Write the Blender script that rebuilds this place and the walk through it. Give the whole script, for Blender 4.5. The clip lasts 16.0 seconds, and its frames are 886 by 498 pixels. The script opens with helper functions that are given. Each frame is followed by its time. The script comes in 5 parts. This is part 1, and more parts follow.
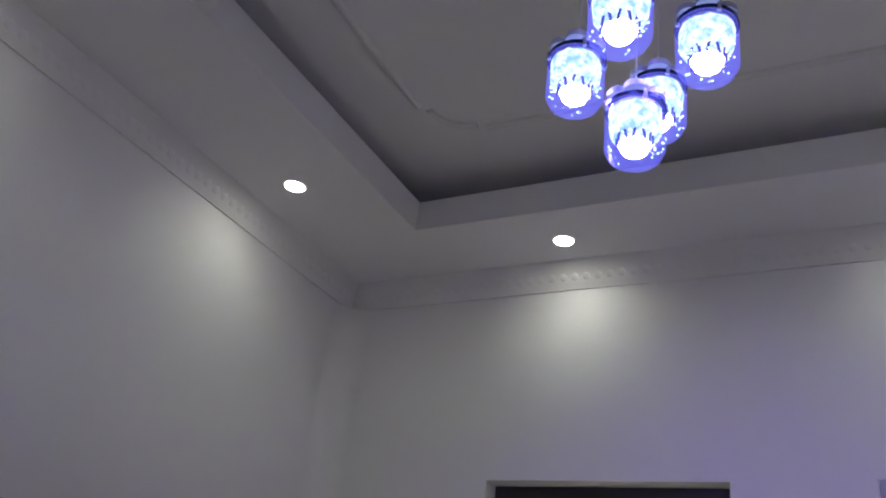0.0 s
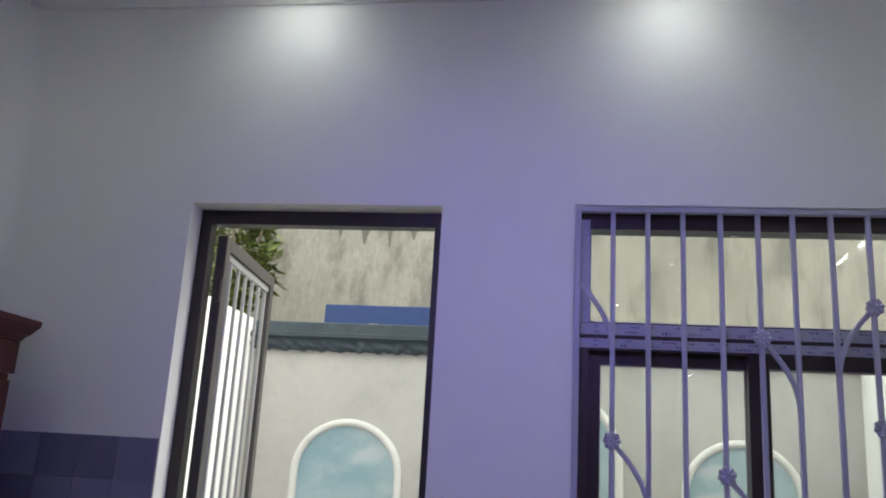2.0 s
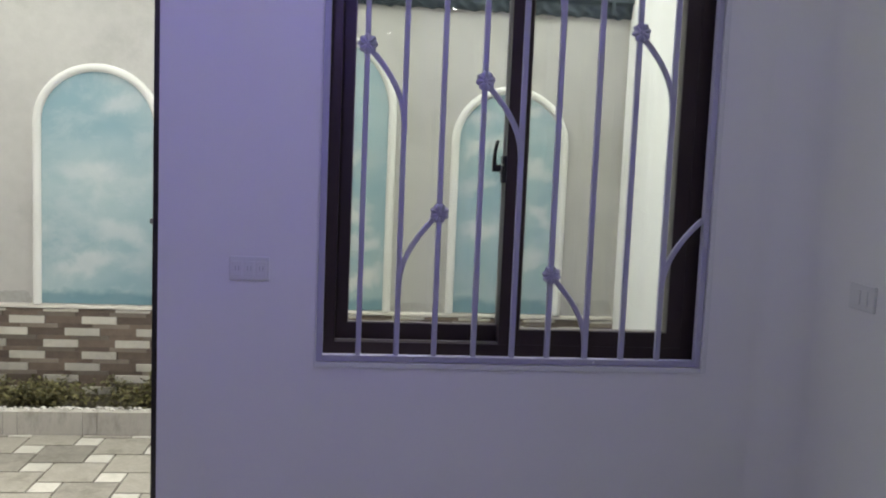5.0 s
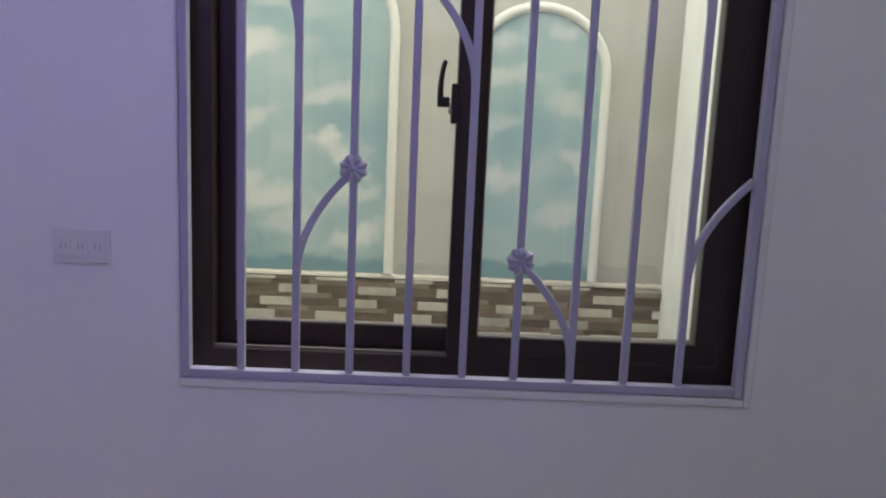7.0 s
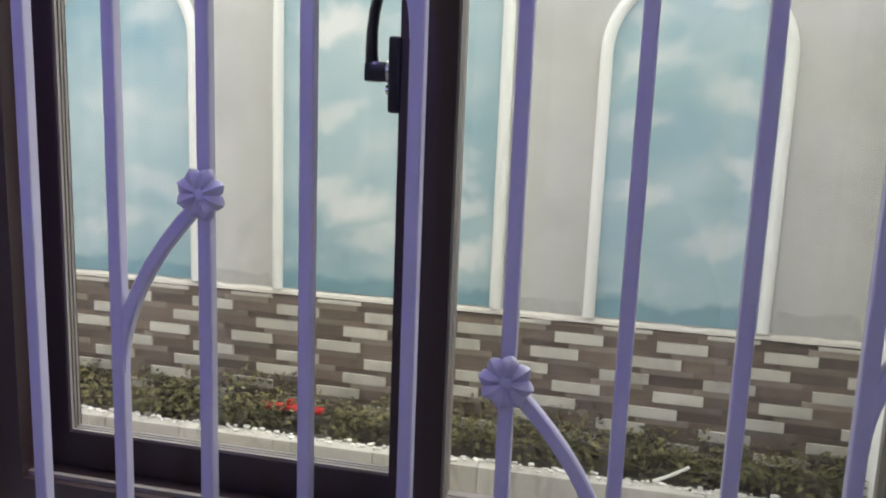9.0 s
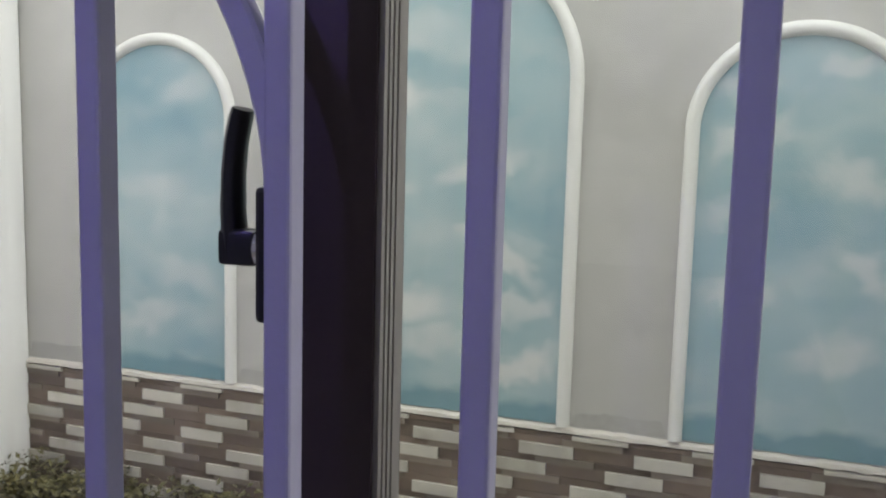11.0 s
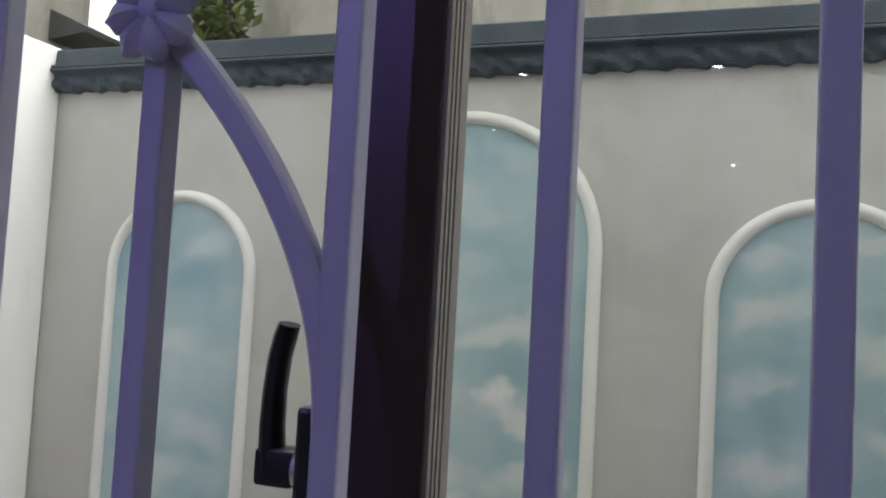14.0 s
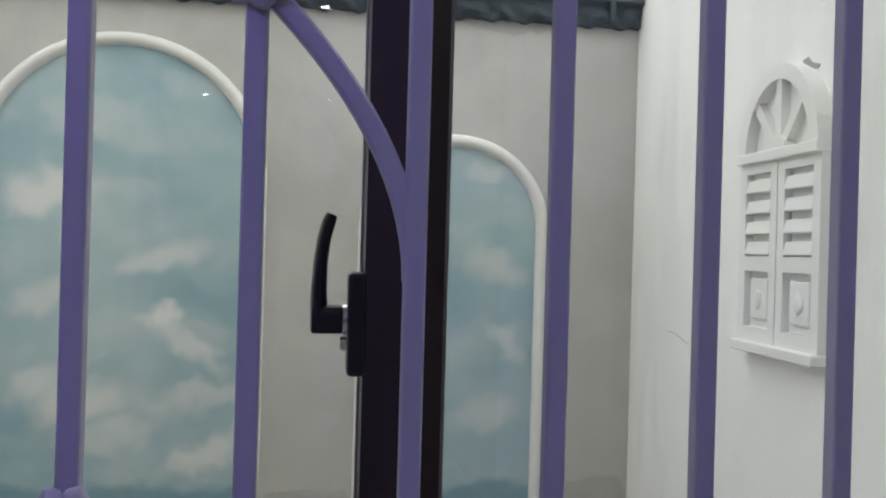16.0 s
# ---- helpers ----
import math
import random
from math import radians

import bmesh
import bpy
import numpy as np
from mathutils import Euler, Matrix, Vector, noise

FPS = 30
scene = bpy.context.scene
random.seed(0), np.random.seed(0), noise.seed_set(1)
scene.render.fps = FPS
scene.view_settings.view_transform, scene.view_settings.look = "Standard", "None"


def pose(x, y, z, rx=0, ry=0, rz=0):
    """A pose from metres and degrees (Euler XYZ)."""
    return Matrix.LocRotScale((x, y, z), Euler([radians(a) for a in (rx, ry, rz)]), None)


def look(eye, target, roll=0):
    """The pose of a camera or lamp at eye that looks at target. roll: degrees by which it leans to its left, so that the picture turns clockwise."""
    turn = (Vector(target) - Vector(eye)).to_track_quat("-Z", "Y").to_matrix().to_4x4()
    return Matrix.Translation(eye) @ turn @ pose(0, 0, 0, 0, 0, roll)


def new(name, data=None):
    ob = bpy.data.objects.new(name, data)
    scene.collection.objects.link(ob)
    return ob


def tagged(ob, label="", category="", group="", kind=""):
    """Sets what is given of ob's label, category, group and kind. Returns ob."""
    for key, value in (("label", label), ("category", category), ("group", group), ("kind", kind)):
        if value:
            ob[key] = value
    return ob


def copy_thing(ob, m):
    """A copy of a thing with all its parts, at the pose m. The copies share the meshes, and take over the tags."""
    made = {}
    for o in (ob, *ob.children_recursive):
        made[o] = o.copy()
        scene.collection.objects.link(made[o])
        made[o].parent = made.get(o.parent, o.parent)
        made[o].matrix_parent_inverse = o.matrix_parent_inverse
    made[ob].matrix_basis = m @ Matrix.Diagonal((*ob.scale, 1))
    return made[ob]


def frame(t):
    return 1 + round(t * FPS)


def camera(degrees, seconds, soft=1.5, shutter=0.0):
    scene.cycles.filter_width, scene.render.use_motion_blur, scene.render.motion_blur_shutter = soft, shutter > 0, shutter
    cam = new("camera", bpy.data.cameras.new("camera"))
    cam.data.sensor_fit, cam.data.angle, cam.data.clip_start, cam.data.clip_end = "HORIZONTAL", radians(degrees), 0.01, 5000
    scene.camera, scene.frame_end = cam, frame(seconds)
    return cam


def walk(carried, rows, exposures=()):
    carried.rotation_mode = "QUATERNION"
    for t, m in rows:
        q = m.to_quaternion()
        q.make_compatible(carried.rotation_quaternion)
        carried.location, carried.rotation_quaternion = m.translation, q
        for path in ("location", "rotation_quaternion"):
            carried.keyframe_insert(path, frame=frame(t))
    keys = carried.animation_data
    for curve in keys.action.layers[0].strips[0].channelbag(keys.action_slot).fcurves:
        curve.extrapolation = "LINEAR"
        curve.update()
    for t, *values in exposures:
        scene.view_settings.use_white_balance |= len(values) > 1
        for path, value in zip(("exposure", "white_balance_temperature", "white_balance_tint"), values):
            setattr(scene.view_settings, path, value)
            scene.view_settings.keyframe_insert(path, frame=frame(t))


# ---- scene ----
# ---------------------------------------------------------------- camera
cam = camera(55.1, 16.0, soft=2.0)
PATH = [
    (0, (0.055, -3.137, 1.800), (-0.846, -1.615, 2.736), 8.03),
    (0.5, (0.042, -3.128, 1.781), (-0.727, -1.477, 2.608), 5.74),
    (1, (0.054, -3.102, 1.766), (-0.616, -1.368, 2.502), 5.23),
    (1.5, (0.032, -3.011, 1.733), (-0.479, -1.171, 2.329), 4.86),
    (2, (-0.055, -2.895, 1.702), (-0.340, -0.979, 2.198), 3.33),
    (2.5, (-0.083, -2.790, 1.689), (-0.283, -0.843, 2.101), 2.60),
    (3, (-0.034, -2.666, 1.659), (-0.212, -0.707, 2.020), 2.44),
    (3.5, (-0.031, -2.571, 1.610), (-0.076, -0.588, 1.863), 2.33),
    (4, (-0.012, -2.555, 1.556), (0.121, -0.562, 1.666), 2.11),
    (4.2, (-0.002, -2.573, 1.527), (0.169, -0.581, 1.572), 2.29),
    (4.5, (0.035, -2.588, 1.508), (0.229, -0.598, 1.463), 2.21),
    (4.8, (0.067, -2.594, 1.494), (0.269, -0.608, 1.364), 2.20),
    (5, (0.082, -2.604, 1.456), (0.294, -0.624, 1.265), 2.38),
    (7.5, (0.648, -1.505, 1.467), (0.611, 0.465, 1.118), 2.00),
    (8, (0.763, -1.271, 1.451), (0.646, 0.694, 1.099), 1.53),
    (8.5, (0.829, -1.070, 1.437), (0.541, 0.875, 1.076), 1.98),
    (11, (0.824, -0.398, 1.525), (0.180, 1.481, 1.296), 1.49),
    (11.5, (0.795, -0.380, 1.564), (0.159, 1.515, 1.490), 1.04),
    (12, (0.846, -0.376, 1.597), (0.160, 1.503, 1.614), 0.83),
    (12.5, (0.897, -0.376, 1.616), (0.160, 1.481, 1.702), 1.00),
    (13, (0.921, -0.373, 1.605), (0.129, 1.460, 1.714), 1.43),
    (13.5, (0.895, -0.370, 1.573), (0.026, 1.429, 1.671), 2.80),
    (14, (0.796, -0.394, 1.567), (0.113, 1.481, 1.691), 3.16),
    (14.5, (0.687, -0.421, 1.566), (0.416, 1.555, 1.720), 2.65),
    (15, (0.660, -0.498, 1.553), (0.577, 1.495, 1.698), 2.61),
    (15.5, (0.625, -0.601, 1.512), (0.654, 1.398, 1.556), 1.63),
    (15.8, (0.579, -0.638, 1.522), (0.740, 1.355, 1.528), 1.55),
    (16, (0.522, -0.641, 1.521), (0.805, 1.339, 1.524), 1.58),
]
walk(cam, [(t, look(eye, target, roll)) for t, eye, target, roll in PATH],
     exposures=[(0, 0.80, 6950, 8), (0.5, 1.04, 6550, 8), (1, 0.97, 6500, 8), (1.5, 1.02, 6450, 8), (2.5, 1.08, 6450, 8), (3.5, 1.11, 6400, 8), (4.5, 1.11, 6450, 8),
                (5, 1.13, 6500, 8), (7.5, 1.37, 6900, 8), (8.5, 1.57, 6450, 13), (11, 1.05, 6250, 14), (12, 0.33, 6250, 14), (12.5, 0.18, 6150, 14), (13, 0.47, 6200, 14),
                (13.5, 0.54, 6250, 14), (14, 0.62, 6250, 14), (14.5, 0.74, 6250, 14), (16, 0.75, 6250, 14)])

# ---------------------------------------------------------------- world, sun, lamps
world = bpy.data.worlds.new("overcast_sky")
scene.world = world
world.use_nodes = True
wn, wl = world.node_tree.nodes, world.node_tree.links
wn.clear()
w_out, w_bg, w_sky = wn.new("ShaderNodeOutputWorld"), wn.new("ShaderNodeBackground"), wn.new("ShaderNodeTexSky")
w_mix = wn.new("ShaderNodeMix")
w_mix.data_type = "RGBA"
w_mix.inputs[0].default_value = 0.8
w_mix.inputs[7].default_value = (10.9, 11.1, 10.0, 1)
w_sky.sky_type, w_sky.sun_disc = "NISHITA", False
w_sky.sun_elevation, w_sky.sun_rotation = radians(60), radians(70)
w_sky.air_density, w_sky.dust_density = 1.0, 4.0
w_bg.inputs[1].default_value = 0.15
wl.new(w_sky.outputs[0], w_mix.inputs[6])
wl.new(w_mix.outputs[2], w_bg.inputs[0])
wl.new(w_bg.outputs[0], w_out.inputs[0])

sun_data = bpy.data.lights.new("sun", "SUN")
sun_data.energy, sun_data.angle, sun_data.color = 1.7, radians(40), (1.0, 0.975, 0.93)
sun = new("sun", sun_data)
sun.matrix_world = look((0, 0, 20), (-11, -4, 0))

SOFFIT = 3.55          # underside of the dropped border of the ceiling
DOWNLIGHTS = [(-1.089, -0.235), (0.316, -0.235), (-1.985, -0.92), (-1.985, -2.30), (-1.985, -3.45),
              (1.22, -0.92), (1.22, -2.30), (1.22, -3.45), (-1.089, -4.41), (0.90, -4.41),
              (0.50, -6.35), (-1.089, -6.35), (1.34, -7.10), (1.35, -8.57), (1.39, -10.20), (0.55, -10.95), (-1.089, -10.95), (-1.985, -8.57)]
for dx, dy in DOWNLIGHTS:
    ld = bpy.data.lights.new("downlight_beam", "SPOT")
    ld.energy, ld.spot_size, ld.spot_blend, ld.shadow_soft_size = 2.2, radians(152), 1.0, 0.04
    ld.color = (0.87, 1.0, 0.91)
    lo = new("downlight_beam", ld)
    lo.matrix_world = pose(dx, dy, SOFFIT - 0.012)

# added violet spot just outside the pendant's lowest jar, aimed at the door wall
vd = bpy.data.lights.new("pendant_added_spot", "SPOT")
vd.energy, vd.spot_size, vd.spot_blend, vd.shadow_soft_size, vd.color = 18.3, radians(90), 1.0, 0.01, (0.34, 0.27, 1.0)
new("pendant_added_spot", vd).matrix_world = look((-0.282, -1.925, 2.652), (-0.25, 0.0, 1.95))

# ---------------------------------------------------------------- materials
def mat(name, color, rough=0.6, metal=0.0, vary=0.12, scale=6.0, fine=90.0, bump=0.15, tint=None, stains=None,
        island=0.0, objvary=0.0, spec=0.5, stretch=(1, 1, 1)):
    """Principled material with a coarse and a fine variation, a relief and, if given, stains: (colour, scale, amount)."""
    m = bpy.data.materials.new(name)
    m.use_nodes = True
    n, l = m.node_tree.nodes, m.node_tree.links
    p = n["Principled BSDF"]
    p.inputs["Roughness"].default_value, p.inputs["Metallic"].default_value = rough, metal
    p.inputs["Specular IOR Level"].default_value = spec
    geo = n.new("ShaderNodeNewGeometry")
    mp = n.new("ShaderNodeMapping")
    mp.inputs["Scale"].default_value = stretch
    l.new(geo.outputs["Position"], mp.inputs["Vector"])

    def tex(sc, detail=4.0, rgh=0.6):
        t = n.new("ShaderNodeTexNoise")
        t.inputs["Scale"].default_value, t.inputs["Detail"].default_value, t.inputs["Roughness"].default_value = sc, detail, rgh
        l.new(mp.outputs[0], t.inputs["Vector"])
        return t

    coarse, grain = tex(scale), tex(fine, 3.0)
    dark = tuple(c * (1 - vary) for c in color)
    lite = tuple(min(1.0, c * (1 + vary)) for c in color) if tint is None else tint
    ramp = n.new("ShaderNodeMix")
    ramp.data_type = "RGBA"
    ramp.inputs[6].default_value, ramp.inputs[7].default_value = (*dark, 1), (*lite, 1)
    l.new(coarse.outputs["Fac"], ramp.inputs[0])
    col = ramp.outputs[2]
    g = n.new("ShaderNodeMix")
    g.data_type, g.blend_type = "RGBA", "OVERLAY"
    g.inputs[0].default_value = min(1.0, vary * 1.2)
    l.new(col, g.inputs[6])
    l.new(grain.outputs["Color"], g.inputs[7])
    bw = n.new("ShaderNodeRGBToBW")
    l.new(grain.outputs["Color"], bw.inputs[0])
    l.new(bw.outputs[0], g.inputs[7])
    col = g.outputs[2]
    if stains:
        scol, ssc, amount = stains
        st = tex(ssc, 6.0, 0.7)
        mr = n.new("ShaderNodeMapRange")
        mr.inputs["From Min"].default_value, mr.inputs["From Max"].default_value = 0.5, 0.68
        mr.inputs["To Max"].default_value = amount
        l.new(st.outputs["Fac"], mr.inputs["Value"])
        sm = n.new("ShaderNodeMix")
        sm.data_type = "RGBA"
        sm.inputs[7].default_value = (*scol, 1)
        l.new(mr.outputs[0], sm.inputs[0])
        l.new(col, sm.inputs[6])
        col = sm.outputs[2]
    for amount, sock in ((island, "island"), (objvary, "object")):
        if amount:
            if sock == "island":
                rnd = geo.outputs["Random Per Island"]
            else:
                oi = n.new("ShaderNodeObjectInfo")
                rnd = oi.outputs["Random"]
            mr = n.new("ShaderNodeMapRange")
            mr.inputs["To Min"].default_value, mr.inputs["To Max"].default_value = 1 - amount, 1 + amount
            l.new(rnd, mr.inputs["Value"])
            hs = n.new("ShaderNodeHueSaturation")
            l.new(mr.outputs[0], hs.inputs["Value"])
            l.new(col, hs.inputs["Color"])
            col = hs.outputs[0]
    l.new(col, p.inputs["Base Color"])
    if bump:
        b = n.new("ShaderNodeBump")
        b.inputs["Strength"].default_value, b.inputs["Distance"].default_value = bump, 0.004
        ad = n.new("ShaderNodeMath")
        ad.operation = "ADD"
        l.new(coarse.outputs["Fac"], ad.inputs[0])
        l.new(grain.outputs["Fac"], ad.inputs[1])
        l.new(ad.outputs[0], b.inputs["Height"])
        l.new(b.outputs[0], p.inputs["Normal"])
    return m


def glow(name, color, strength):
    m = bpy.data.materials.new(name)
    m.use_nodes = True
    n, l = m.node_tree.nodes, m.node_tree.links
    n.clear()
    o, e = n.new("ShaderNodeOutputMaterial"), n.new("ShaderNodeEmission")
    e.inputs[0].default_value, e.inputs[1].default_value = (*color, 1), strength
    l.new(e.outputs[0], o.inputs[0])
    return m


def clear_glass(name, tint=(1, 1, 1)):
    """Thin window glass: lets the view through and reflects by the angle."""
    m = bpy.data.materials.new(name)
    m.use_nodes = True
    n, l = m.node_tree.nodes, m.node_tree.links
    n.clear()
    o, mx, fr = n.new("ShaderNodeOutputMaterial"), n.new("ShaderNodeMixShader"), n.new("ShaderNodeLayerWeight")
    pw, ma = n.new("ShaderNodeMath"), n.new("ShaderNodeMath")
    pw.operation, ma.operation = "POWER", "MULTIPLY_ADD"
    pw.inputs[1].default_value, ma.inputs[1].default_value, ma.inputs[2].default_value = 5.0, 0.9, 0.035
    tr, gl = n.new("ShaderNodeBsdfTransparent"), n.new("ShaderNodeBsdfGlossy")
    tr.inputs[0].default_value = (*tint, 1)
    gl.inputs["Roughness"].default_value = 0.0
    fr.inputs[0].default_value = 0.5
    l.new(fr.outputs["Facing"], pw.inputs[0])
    l.new(pw.outputs[0], ma.inputs[0])
    l.new(ma.outputs[0], mx.inputs[0])
    l.new(tr.outputs[0], mx.inputs[1])
    l.new(gl.outputs[0], mx.inputs[2])
    l.new(mx.outputs[0], o.inputs[0])
    return m


def jar_shell(name):
    """Blue acrylic that is lit through from inside."""
    m = bpy.data.materials.new(name)
    m.use_nodes = True
    n, l = m.node_tree.nodes, m.node_tree.links
    n.clear()
    o, mx, ad = n.new("ShaderNodeOutputMaterial"), n.new("ShaderNodeMixShader"), n.new("ShaderNodeAddShader")
    tr, gl, em = n.new("ShaderNodeBsdfTransparent"), n.new("ShaderNodeBsdfGlossy"), n.new("ShaderNodeEmission")
    tr.inputs[0].default_value = (0.76, 0.78, 1.0, 1)
    gl.inputs["Roughness"].default_value = 0.1
    em.inputs[0].default_value, em.inputs[1].default_value = (0.16, 0.16, 1.0, 1), 0.22
    mx.inputs[0].default_value = 0.025
    l.new(tr.outputs[0], mx.inputs[1])
    l.new(gl.outputs[0], mx.inputs[2])
    l.new(mx.outputs[0], ad.inputs[0])
    l.new(em.outputs[0], ad.inputs[1])
    l.new(ad.outputs[0], o.inputs[0])
    return m


def sky_paint(name, seed, white=0.92, clouds=()):
    """Hand-painted sky: blue-green ground with soft white clouds and a darker foot."""
    m = bpy.data.materials.new(name)
    m.use_nodes = True
    n, l = m.node_tree.nodes, m.node_tree.links
    p = n["Principled BSDF"]
    p.inputs["Roughness"].default_value = 0.75
    geo, mp = n.new("ShaderNodeNewGeometry"), n.new("ShaderNodeMapping")
    mp.inputs["Location"].default_value = (seed, seed * 1.7, seed * 0.3)
    mp.inputs["Rotation"].default_value = (0, radians(32), 0)
    mp.inputs["Scale"].default_value = (1.15, 1.0, 1.6)
    l.new(geo.outputs["Position"], mp.inputs["Vector"])

    def tex(sc, detail, rgh, dist=0.0):
        t = n.new("ShaderNodeTexNoise")
        t.inputs["Scale"].default_value, t.inputs["Detail"].default_value = sc, detail
        t.inputs["Roughness"].default_value, t.inputs["Distortion"].default_value = rgh, dist
        l.new(mp.outputs[0], t.inputs["Vector"])
        return t

    def rng(sock, a, b, hi=1.0):
        r = n.new("ShaderNodeMapRange")
        r.interpolation_type = "SMOOTHSTEP"
        r.inputs["From Min"].default_value, r.inputs["From Max"].default_value, r.inputs["To Max"].default_value = a, b, hi
        l.new(sock, r.inputs["Value"])
        return r.outputs[0]

    def mixc(fac, a, b):
        x = n.new("ShaderNodeMix")
        x.data_type = "RGBA"
        for sock, v in ((x.inputs[6], a), (x.inputs[7], b)):
            if isinstance(v, tuple):
                sock.default_value = (*v, 1)
            else:
                l.new(v, sock)
        l.new(fac, x.inputs[0])
        return x.outputs[2]

    big, mid, wisp = tex(1.3, 3, 0.5), tex(2.5, 8, 0.58, 0.15), tex(2.4, 5, 0.6, 0.5)
    base = mixc(rng(big.outputs["Fac"], 0.35, 0.65), (0.235, 0.362, 0.405), (0.355, 0.460, 0.480))
    haze = mixc(rng(wisp.outputs["Fac"], 0.42, 0.72, 0.6), base, (0.47, 0.54, 0.535))
    up = n.new("ShaderNodeVectorMath")
    up.operation = "ADD"
    up.inputs[1].default_value = (0.05, 0.0, 0.13)
    l.new(mp.outputs[0], up.inputs[0])
    above = tex(2.5, 5, 0.55, 0.15)
    l.new(up.outputs[0], above.inputs["Vector"])
    soft, keep = n.new("ShaderNodeMath"), n.new("ShaderNodeMath")
    soft.operation, keep.operation = "MULTIPLY_ADD", "MULTIPLY"
    l.new(rng(above.outputs["Fac"], 0.46, 0.66), soft.inputs[0])
    soft.inputs[1].default_value, soft.inputs[2].default_value = -0.72, 1.0
    l.new(rng(mid.outputs["Fac"], 0.48, 0.61, white), keep.inputs[0])
    l.new(soft.outputs[0], keep.inputs[1])
    cloud = mixc(keep.outputs[0], haze, (0.66, 0.66, 0.64))
    # brushed clouds: (x, z, half width, half height, tilt, strength), with a billowed upper rim and a soft foot
    warp, push = n.new("ShaderNodeTexNoise"), n.new("ShaderNodeVectorMath")
    warp.inputs["Scale"].default_value, warp.inputs["Detail"].default_value, warp.inputs["Roughness"].default_value = 7.0, 6.0, 0.62
    l.new(geo.outputs["Position"], warp.inputs["Vector"])
    push.operation = "MULTIPLY_ADD"
    push.inputs[1].default_value = (0.26, 0.0, 0.20)
    l.new(warp.outputs["Color"], push.inputs[0])
    l.new(geo.outputs["Position"], push.inputs[2])
    for cx, cz, hw, hh, tilt, strength in clouds:
        at, size = n.new("ShaderNodeMapping"), n.new("ShaderNodeVectorMath")
        at.vector_type = "TEXTURE"
        at.inputs["Location"].default_value = (cx + 0.13, 2.494, cz + 0.10)
        at.inputs["Rotation"].default_value = (0, -radians(tilt), 0)
        at.inputs["Scale"].default_value = (hw, 1.0, hh)
        size.operation = "LENGTH"
        l.new(push.outputs[0], at.inputs["Vector"])
        l.new(at.outputs[0], size.inputs[0])
        cloud = mixc(rng(size.outputs["Value"], 1.2, 0.3, strength * 0.9), cloud, (0.70, 0.69, 0.66))
    sep = n.new("ShaderNodeSeparateXYZ")
    l.new(geo.outputs["Position"], sep.inputs[0])
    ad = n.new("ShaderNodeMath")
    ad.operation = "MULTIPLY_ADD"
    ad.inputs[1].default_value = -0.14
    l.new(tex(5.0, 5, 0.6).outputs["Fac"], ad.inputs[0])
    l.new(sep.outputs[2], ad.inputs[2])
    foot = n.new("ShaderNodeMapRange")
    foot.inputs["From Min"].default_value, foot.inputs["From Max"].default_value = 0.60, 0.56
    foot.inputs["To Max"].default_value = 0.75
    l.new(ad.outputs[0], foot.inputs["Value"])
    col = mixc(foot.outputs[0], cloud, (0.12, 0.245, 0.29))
    l.new(col, p.inputs["Base Color"])
    b = n.new("ShaderNodeBump")
    b.inputs["Strength"].default_value, b.inputs["Distance"].default_value = 0.25, 0.003
    l.new(tex(60, 3, 0.6).outputs["Fac"], b.inputs["Height"])
    l.new(b.outputs[0], p.inputs["Normal"])
    return m


M_WALL = mat("interior_white_paint", (0.74, 0.73, 0.73), 0.55, vary=0.03, scale=1.6, fine=140, bump=0.12, spec=0.35)
M_CEIL = mat("ceiling_paint", (0.80, 0.79, 0.79), 0.6, vary=0.03, scale=1.2, fine=120, bump=0.08, spec=0.3)
M_CORN = mat("cornice_plaster", (0.76, 0.75, 0.74), 0.5, vary=0.04, scale=4, fine=90, bump=0.1)
M_FLOOR = mat("floor_tile", (0.48, 0.455, 0.43), 0.25, vary=0.12, scale=3, fine=40, bump=0.02)
M_DADO = mat("dado_tile", (0.17, 0.165, 0.26), 0.45, vary=0.15, scale=9, fine=50, bump=0.03, objvary=0.35)
M_GROUT = mat("grout", (0.30, 0.29, 0.30), 0.8, vary=0.1, bump=0.2)
M_BAR = mat("lavender_white_enamel", (0.375, 0.365, 0.475), 0.42, vary=0.04, scale=12, fine=160, bump=0.06)
M_ALU = mat("brown_aluminium", (0.034, 0.021, 0.022), 0.42, metal=0.25, vary=0.15, scale=5, fine=200, bump=0.03)
M_ALU_EDGE = mat("aluminium_edge", (0.235, 0.215, 0.195), 0.4, metal=0.3, vary=0.08, scale=5, fine=150, bump=0.03)
M_FILM = mat("protective_film", (0.33, 0.325, 0.42), 0.35, vary=0.12, scale=25, fine=90, bump=0.25)
M_PRINT = mat("film_print", (0.045, 0.045, 0.11), 0.5, vary=0.1, bump=0.0)
M_BLACK = mat("black_plastic", (0.010, 0.010, 0.012), 0.28, vary=0.2, scale=20, bump=0.02)
M_CHROME = mat("chrome", (0.75, 0.75, 0.76), 0.15, metal=1.0, vary=0.03, bump=0.0)
M_PLATE = mat("socket_plastic", (0.66, 0.66, 0.66), 0.35, vary=0.02, scale=8, bump=0.02)
M_SLOT_PALE = mat("socket_slot_pale", (0.47, 0.47, 0.47), 0.6, vary=0.05, bump=0.0)
M_SLOT = mat("socket_slot", (0.30, 0.30, 0.30), 0.6, vary=0.1, bump=0.0)
M_WOOD = mat("red_brown_wood", (0.072, 0.013, 0.010), 0.32, vary=0.35, scale=5, fine=60, bump=0.06, stretch=(1, 1, 0.12))
